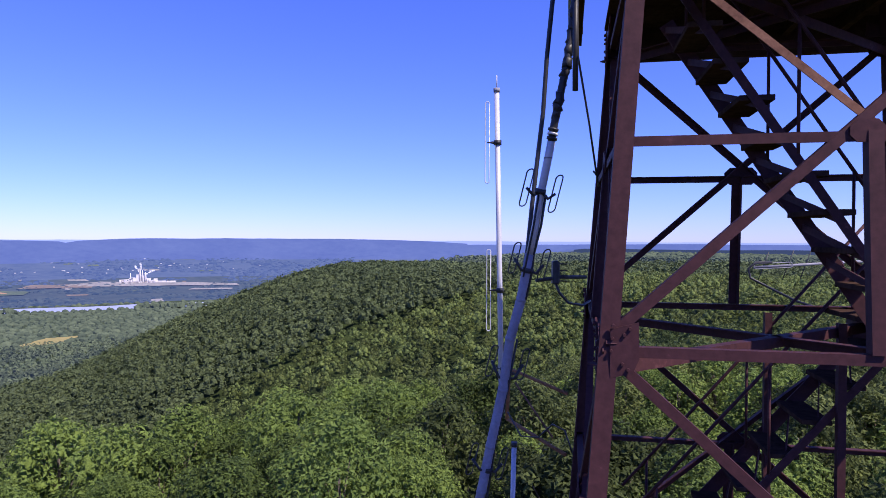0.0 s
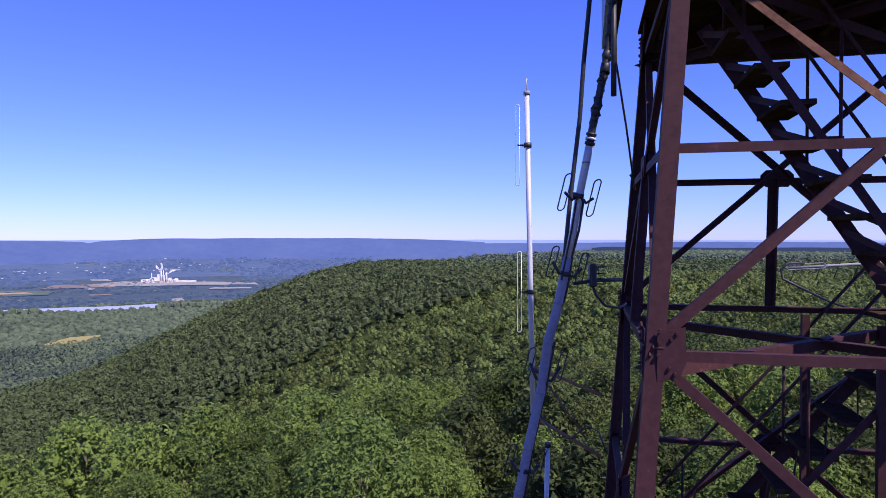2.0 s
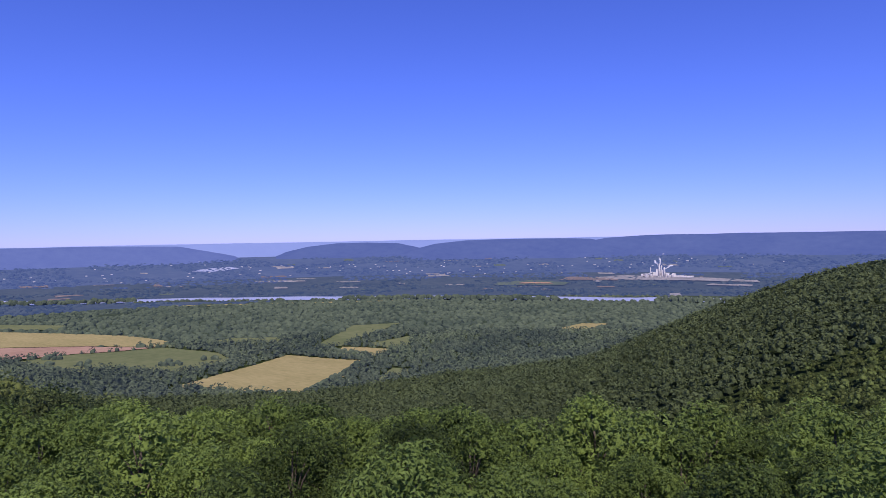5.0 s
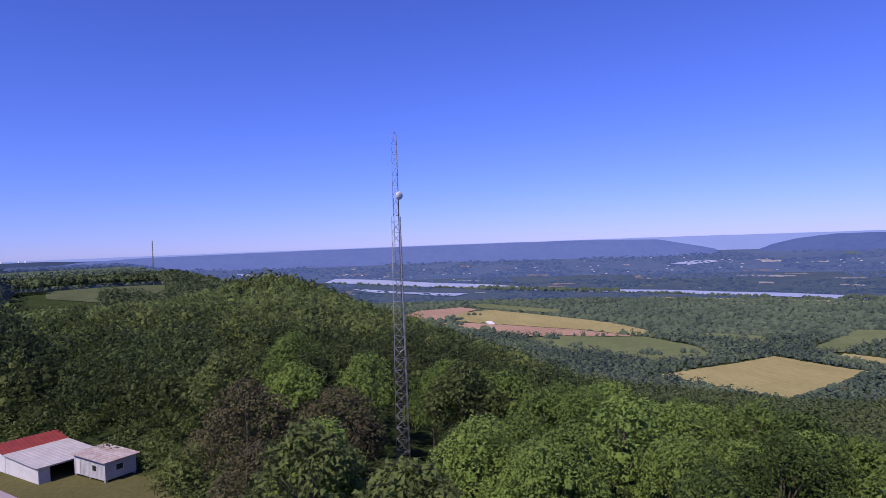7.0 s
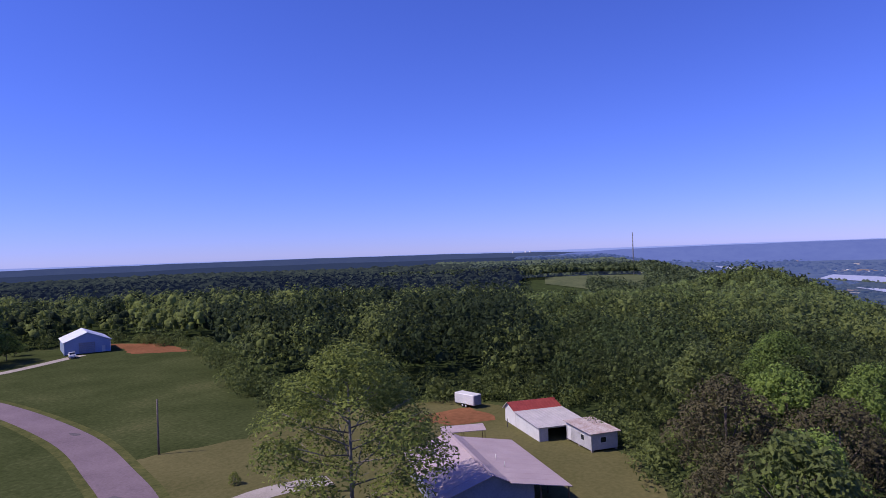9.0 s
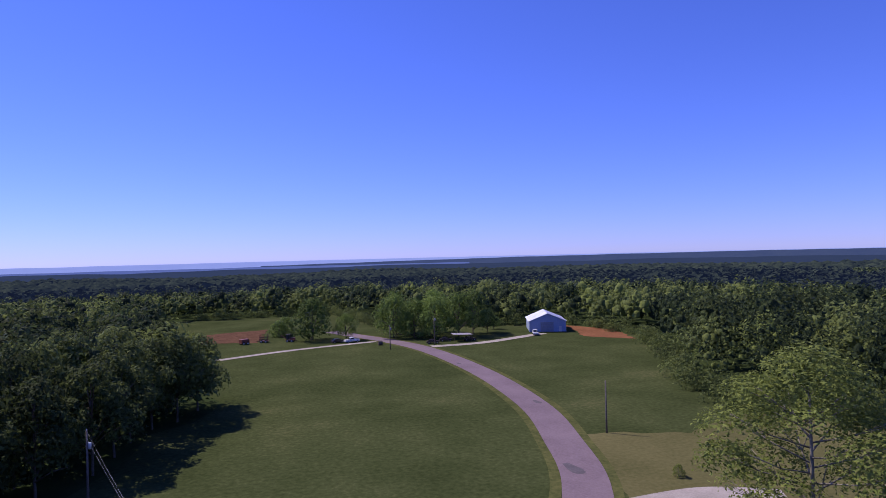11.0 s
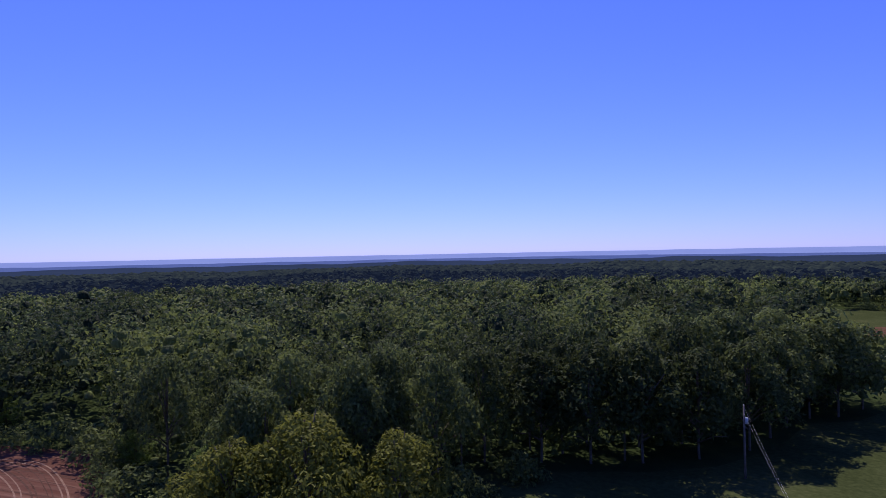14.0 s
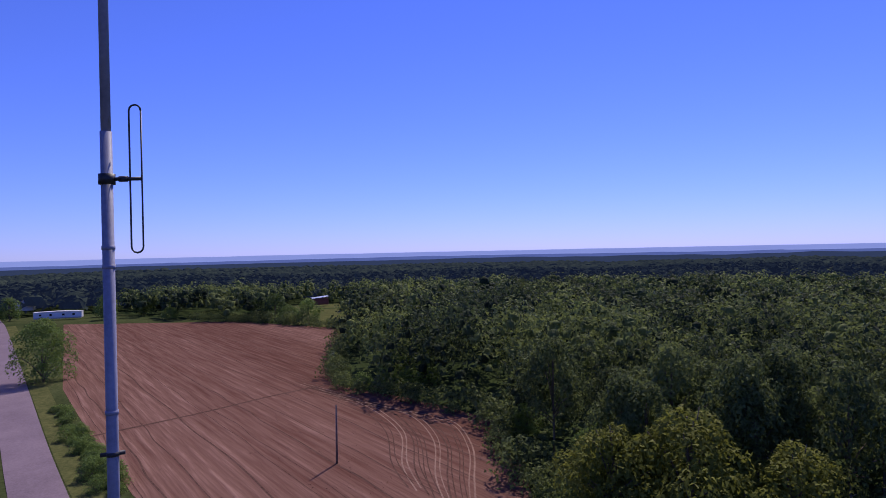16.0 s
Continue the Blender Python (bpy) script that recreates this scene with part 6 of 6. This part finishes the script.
for x, h, r in ((-6, 120, 5), (12, 105, 4), (-76, 85, 3.5), (34, 90, 3.5)):
    part("stack", pipe_bm([(x, -25, 0), (x, -25, h)], r, 10, 0.8), M["mill"], mill)
for x, r, h in ((-112, 12, 30), (62, 10, 26), (96, 10, 24)):
    part("silo", pipe_bm([(x, -40, 0), (x, -40, h), (x, -40, h + 4)], r, 14), M["mill"], mill)
part("conveyor", bar_bm((-150, -45, 10), (-62, -35, 48), 6, 5), M["mill"], mill)
for x, h, dx in ((-14, 96, -30), (2, 118, -6), (34, 76, 62)):
    st = thing("steam_plume", (px_, py_, float(land(px_, py_)) + h), "white steam plume rising from the mill", "steam", kind="stuff")
    st.matrix_world = mill.matrix_world @ Matrix.Translation((x, -20, h - 10))
    bm = bmesh.new()
    for k in range(20):
        s = k / 19
        c = Vector((dx * s ** 1.3 + g.uniform(-4, 4), g.uniform(-5, 5), (52 if dx < 20 else 34) * s ** 0.8 + g.uniform(-4, 4)))
        r_ = bmesh.ops.create_icosphere(bm, subdivisions=2, radius=2.2 + 4.6 * s * g.uniform(0.5, 1.1))
        for v in r_["verts"]:
            v.co = v.co * (1 + 0.3 * noise.noise(v.co * 0.2 + c)) + c
    for f in bm.faces:
        f.smooth = True
    part("plume", bm, M["steam"], st)

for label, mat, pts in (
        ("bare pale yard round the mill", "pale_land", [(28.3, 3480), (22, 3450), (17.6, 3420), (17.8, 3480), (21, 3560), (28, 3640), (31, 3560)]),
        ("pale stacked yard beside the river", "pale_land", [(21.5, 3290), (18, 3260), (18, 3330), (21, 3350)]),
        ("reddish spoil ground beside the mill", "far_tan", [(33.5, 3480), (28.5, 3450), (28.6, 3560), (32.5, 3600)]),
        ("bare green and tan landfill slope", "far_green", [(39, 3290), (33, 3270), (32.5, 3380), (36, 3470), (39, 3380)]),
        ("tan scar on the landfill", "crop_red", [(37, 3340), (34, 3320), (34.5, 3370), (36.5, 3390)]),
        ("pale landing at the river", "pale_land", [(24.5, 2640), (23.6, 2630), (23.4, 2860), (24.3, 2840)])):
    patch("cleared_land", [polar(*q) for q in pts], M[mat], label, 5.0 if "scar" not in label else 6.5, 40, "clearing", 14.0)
g = np.random.default_rng(12)
for k in range(85):
    b, r = g.uniform(20, 98), g.uniform(3000, 4400)
    w, d = g.uniform(0.3, 2.2), g.uniform(18, 70)
    pts = [polar(b - w / 2, r), polar(b + w / 2, r + g.uniform(-20, 20)), polar(b + w / 2, r + d), polar(b - w / 2 * 0.7, r + d)]
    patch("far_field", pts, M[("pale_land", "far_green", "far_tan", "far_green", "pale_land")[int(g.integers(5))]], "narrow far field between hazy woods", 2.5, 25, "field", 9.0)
for pts, label in (([(65, 4106), (62.4, 4225), (60.9, 4160), (63.4, 4062)], "pale blue inlet of the river"), ([(92, 3480), (90, 3419), (85.4, 3194), (81.9, 3080), (83.2, 2967), (85.4, 3058), (86.7, 3174), (90, 3330)], "still backwater beside the river"), ([(102.5, 4250), (98, 4120), (97.4, 3983), (99.4, 4036)], "bright reach of the river below the plateau")):
    patch("water", [polar(*q) for q in pts], M["water"], label, 4.0, 40, "water", 16.0)
for pts, label in (([(48, 2560), (66, 2700), (66, 2740), (48, 2600)], "long straw-yellow strip before the river"),):
    patch("far_field", [polar(*q) for q in pts], M["crop"], label, 3.0, 40, "field", 10.0)

settle = thing("far_buildings", (*polar(50, 3900), float(land(*polar(50, 3900)))), "scattered pale roofs of far settlements", "buildings", kind="stuff")
bm = bmesh.new()
o = settle.matrix_world.translation
for k in range(130):
    c = ((50, 4050), (42, 3900), (30, 4050), (24, 4150), (70, 4000), (58, 4150), (88, 3900))[k % 7]
    x, y = polar(c[0] + g.normal() * 4.0, c[1] + g.normal() * 140)
    z = float(land(x, y)) + 4
    s = g.uniform(1.5, 3.6)
    box_bm(x - o.x - s, y - o.y - 5, z - o.z, x - o.x + s, y - o.y + 5, z - o.z + g.uniform(2, 4), 0, bm)
part("roofs", bm, M["mill"], settle)
for at, s, what in ((polar(80.5, 1950), 9, "farmstead with pale roofs among the valley fields"), (polar(66.5, 1700), 7, "small pale barn among the valley fields"), (polar(93, 2150), 8, "pale farm buildings at the foot of the slope")):
    farm = thing("farmstead", (*at, float(land(*at))), what, "farm")
    for k in range(3):
        part("barn", prism_bm([(k * s * 2.2, 0), (k * s * 2.2 + s, 0), (k * s * 2.2 + s, s * 0.5), (k * s * 2.2 + s / 2, s * 0.8), (k * s * 2.2, s * 0.5)], 0, s * 2), M["mill"], farm)
for b, r in ((118.3, 4850), (117.2, 4850), (116.8, 4850)):
    x, y = polar(b, r)
    twr = thing("cooling_tower", (x, y, float(land(x, y))), "pale far-off tower on the horizon", "tower", "far towers")
    top = 30 - r * math.tan(radians(0.34)) - float(land(x, y))
    part("shell", pipe_bm([(0, 0, 0), (0, 0, top * 0.6), (0, 0, top)], 6, 14, 0.9), M["mill"], twr)

# hedges and single trees on the valley fields
hx, hy = [], []
for p, q in (((-1230, 800), (-1020, 850)), ((-1200, 870), (-1060, 875)), ((-1380, 705), (-1240, 682)), ((-1550, 725), (-1470, 765)), ((-1470, 362), (-1350, 392)), ((-1190, 515), (-1090, 475)), ((-985, 482), (-845, 550)), ((-840, 560), (-1010, 838))):
    n = int(math.hypot(q[0] - p[0], q[1] - p[1]) / 9)
    for s in (np.arange(n) + 0.5) / n:
        hx.append(p[0] + (q[0] - p[0]) * s + g.uniform(-3, 3))
        hy.append(p[1] + (q[1] - p[1]) * s + g.uniform(-3, 3))
for cx, cy, n in ((-1420, 440, 7), (-1560, 420, 6), (-1300, 560, 6), (-1290, 640, 6), (-1520, 700, 6), (-1560, 690, 4), (-1900, 230, 6), (-1760, 300, 8), (-2030, 250, 5), (-1480, 400, 3), (-2150, 330, 4)):
    for k in range(n):
        hx.append(cx + g.normal() * 14)
        hy.append(cy + g.normal() * 10)
joined("hedgerow", far_shapes, np.array(hx), np.array(hy), (5, 9), (3, 6), g, M["leaf_hazy"], "dark hedges and clumps of trees between the fields")

# ---------------------------------------------------------------- ground cover near the tower
def strewn(name, outline, n, size, mat, label, seed, avoid=(), tall=1.0, where=None):
    """Small upright blades or clods over a piece of ground."""
    g = np.random.default_rng(seed)
    o = np.array(outline)
    x, y = g.uniform(o[:, 0].min(), o[:, 0].max(), n * 3), g.uniform(o[:, 1].min(), o[:, 1].max(), n * 3)
    keep = inside(outline, x, y) & (np.hypot(x, y) > 60)
    for a in avoid:
        keep &= ~inside(a, x, y)
    keep &= off_line(ROAD, x, y) > 3.6
    x, y = x[keep][:n], y[keep][:n]
    a, s = g.uniform(0, 6.28, len(x)), g.uniform(0.5, 1.5, len(x)) * size
    z = land(x, y) + 0.04
    lean = g.normal(size=(len(x), 2)) * s[:, None] * 0.4
    p0 = np.stack([x - np.cos(a) * s, y - np.sin(a) * s, z], -1)
    p1 = np.stack([x + np.cos(a) * s, y + np.sin(a) * s, z], -1)
    p2 = np.stack([x + lean[:, 0], y + lean[:, 1], z + s * tall], -1)
    me = from_arrays(name, np.stack([p0, p1, p2], 1).reshape(-1, 3), np.arange(3 * len(x)).reshape(-1, 3), mat)
    tagged(new(name, me), label, name.replace("_", " "), kind="stuff")


ROAD = np.array([(-36, -262), (-42, -245), (-51, -222), (-57, -195), (-58.5, -155), (-55, -117), (-48.5, -92), (-41, -72), (-25, -48), (10, -16), (50, 5), (100, 19.5), (166, 36), (223, 50), (335, 78)], float)
strewn("clods", PLOUGHED, 16000, 0.16, M["soil"], "clods of ploughed earth", 5, (), 0.6)

# flecks of straw left on the soil, thicker near the turning strip
strewn("crop_residue", PLOUGHED, 26000, 0.11, M["straw"], "pale straw flecks over the ploughed soil", 8, (), 0.25)
strewn("crop_residue", [(62, -30), (69, -38), (76, -41), (102, -49), (118, -44), (140, -32), (120, -10), (80, -12)], 16000, 0.10, M["straw"], "thicker pale straw flecks on the turning strip", 9, (), 0.25)

# tractor tracks and furrows
g = np.random.default_rng(41)
for k in range(8):
    off = 1.8 + 2.7 * k + g.uniform(-0.5, 0.5)
    line = [(66 + off * 0.6, -30 + off * 0.2), (74 + off * 0.7, -34 + off * 0.35), (88 + off * 0.8, -40 + off * 0.45), (102 + off, -43 + off * 0.6), (112 + off * 1.2, -38 + off * 0.5), (128 + off * 1.2, -28 + off * 0.25)]
    line = [(x + g.uniform(-0.25, 0.25), y + g.uniform(-0.25, 0.25)) for x, y in line]
    for side in (-0.8, 0.8):
        strip("tractor_track", [(x + side * 0.6 + g.uniform(-0.1, 0.1), y - side * 0.6 + g.uniform(-0.1, 0.1)) for x, y in line], g.uniform(0.14, 0.26), M["furrow" if k % 3 else "furrow_pale"], "wheel track in the ploughed soil", 0.12, "track")
ALONG, ACROSS = np.array((0.9717, 0.2363)), np.array((0.2363, -0.9717))
for k in range(22):
    start = np.array((60.0, 4.0)) + ACROSS * (4 + k * 4.5 + g.uniform(-2, 2))
    pts = [tuple(start + ALONG * d + ACROSS * g.uniform(-0.35, 0.35)) for d in np.arange(0, 300, 9.0)]
    pts = [p for p in pts if inside(PLOUGHED, np.array(p[0]), np.array(p[1]))]
    if len(pts) > 3:
        strip("furrow", pts, g.uniform(0.12, 0.3), M["furrow"], "shallow furrow along the ploughed field", 0.11, "furrow")
strip("ditch", [(122, 16), (131, -2), (139, -15), (146, -29)], 0.8, M["furrow"], "dark ditch crossing the field", 0.13, "ditch")
for x, y, rx, ry in ((-43.5, -80, 0.9, 3.0), (-56.5, -118, 0.6, 1.8), (-57.2, -168, 0.5, 1.5)):
    patch("road_patch", [(x + rx * math.cos(a) * (1 + 0.25 * math.sin(3 * a)), y + ry * math.sin(a) * (1 + 0.2 * math.cos(2 * a))) for a in np.linspace(0, 2 * math.pi, 14)[:-1]], M["patching"], "dark worn repair in the asphalt", 0.15, 2.0, "road repair")


def beside(line, off):
    """A line running off metres to the left of another, a little unsteady."""
    pts = []
    for k in range(len(line)):
        p, q = line[max(k - 1, 0)], line[min(k + 1, len(line) - 1)]
        d = np.array(q) - np.array(p)
        d = d / np.hypot(*d)
        pts.append((line[k][0] - d[1] * (off + g.uniform(-0.15, 0.15)), line[k][1] + d[0] * (off + g.uniform(-0.15, 0.15))))
    return pts


for off in (-3.75, 3.75):
    strip("verge", beside([tuple(p) for p in ROAD[1:9]], off), 1.5, M["verge"], "bright rough grass verge along the road", 0.1, "verge")
strip("verge", beside([tuple(p) for p in ROAD[10:]], -5.0), 3.6, M["verge"], "bright grass verge along the road", 0.1, "verge")
strip("driveway", [(-44, -66), (-54, -66), (-62, -62)], 4.0, M["gravel"], "short gravel drive to the house", 0.12)
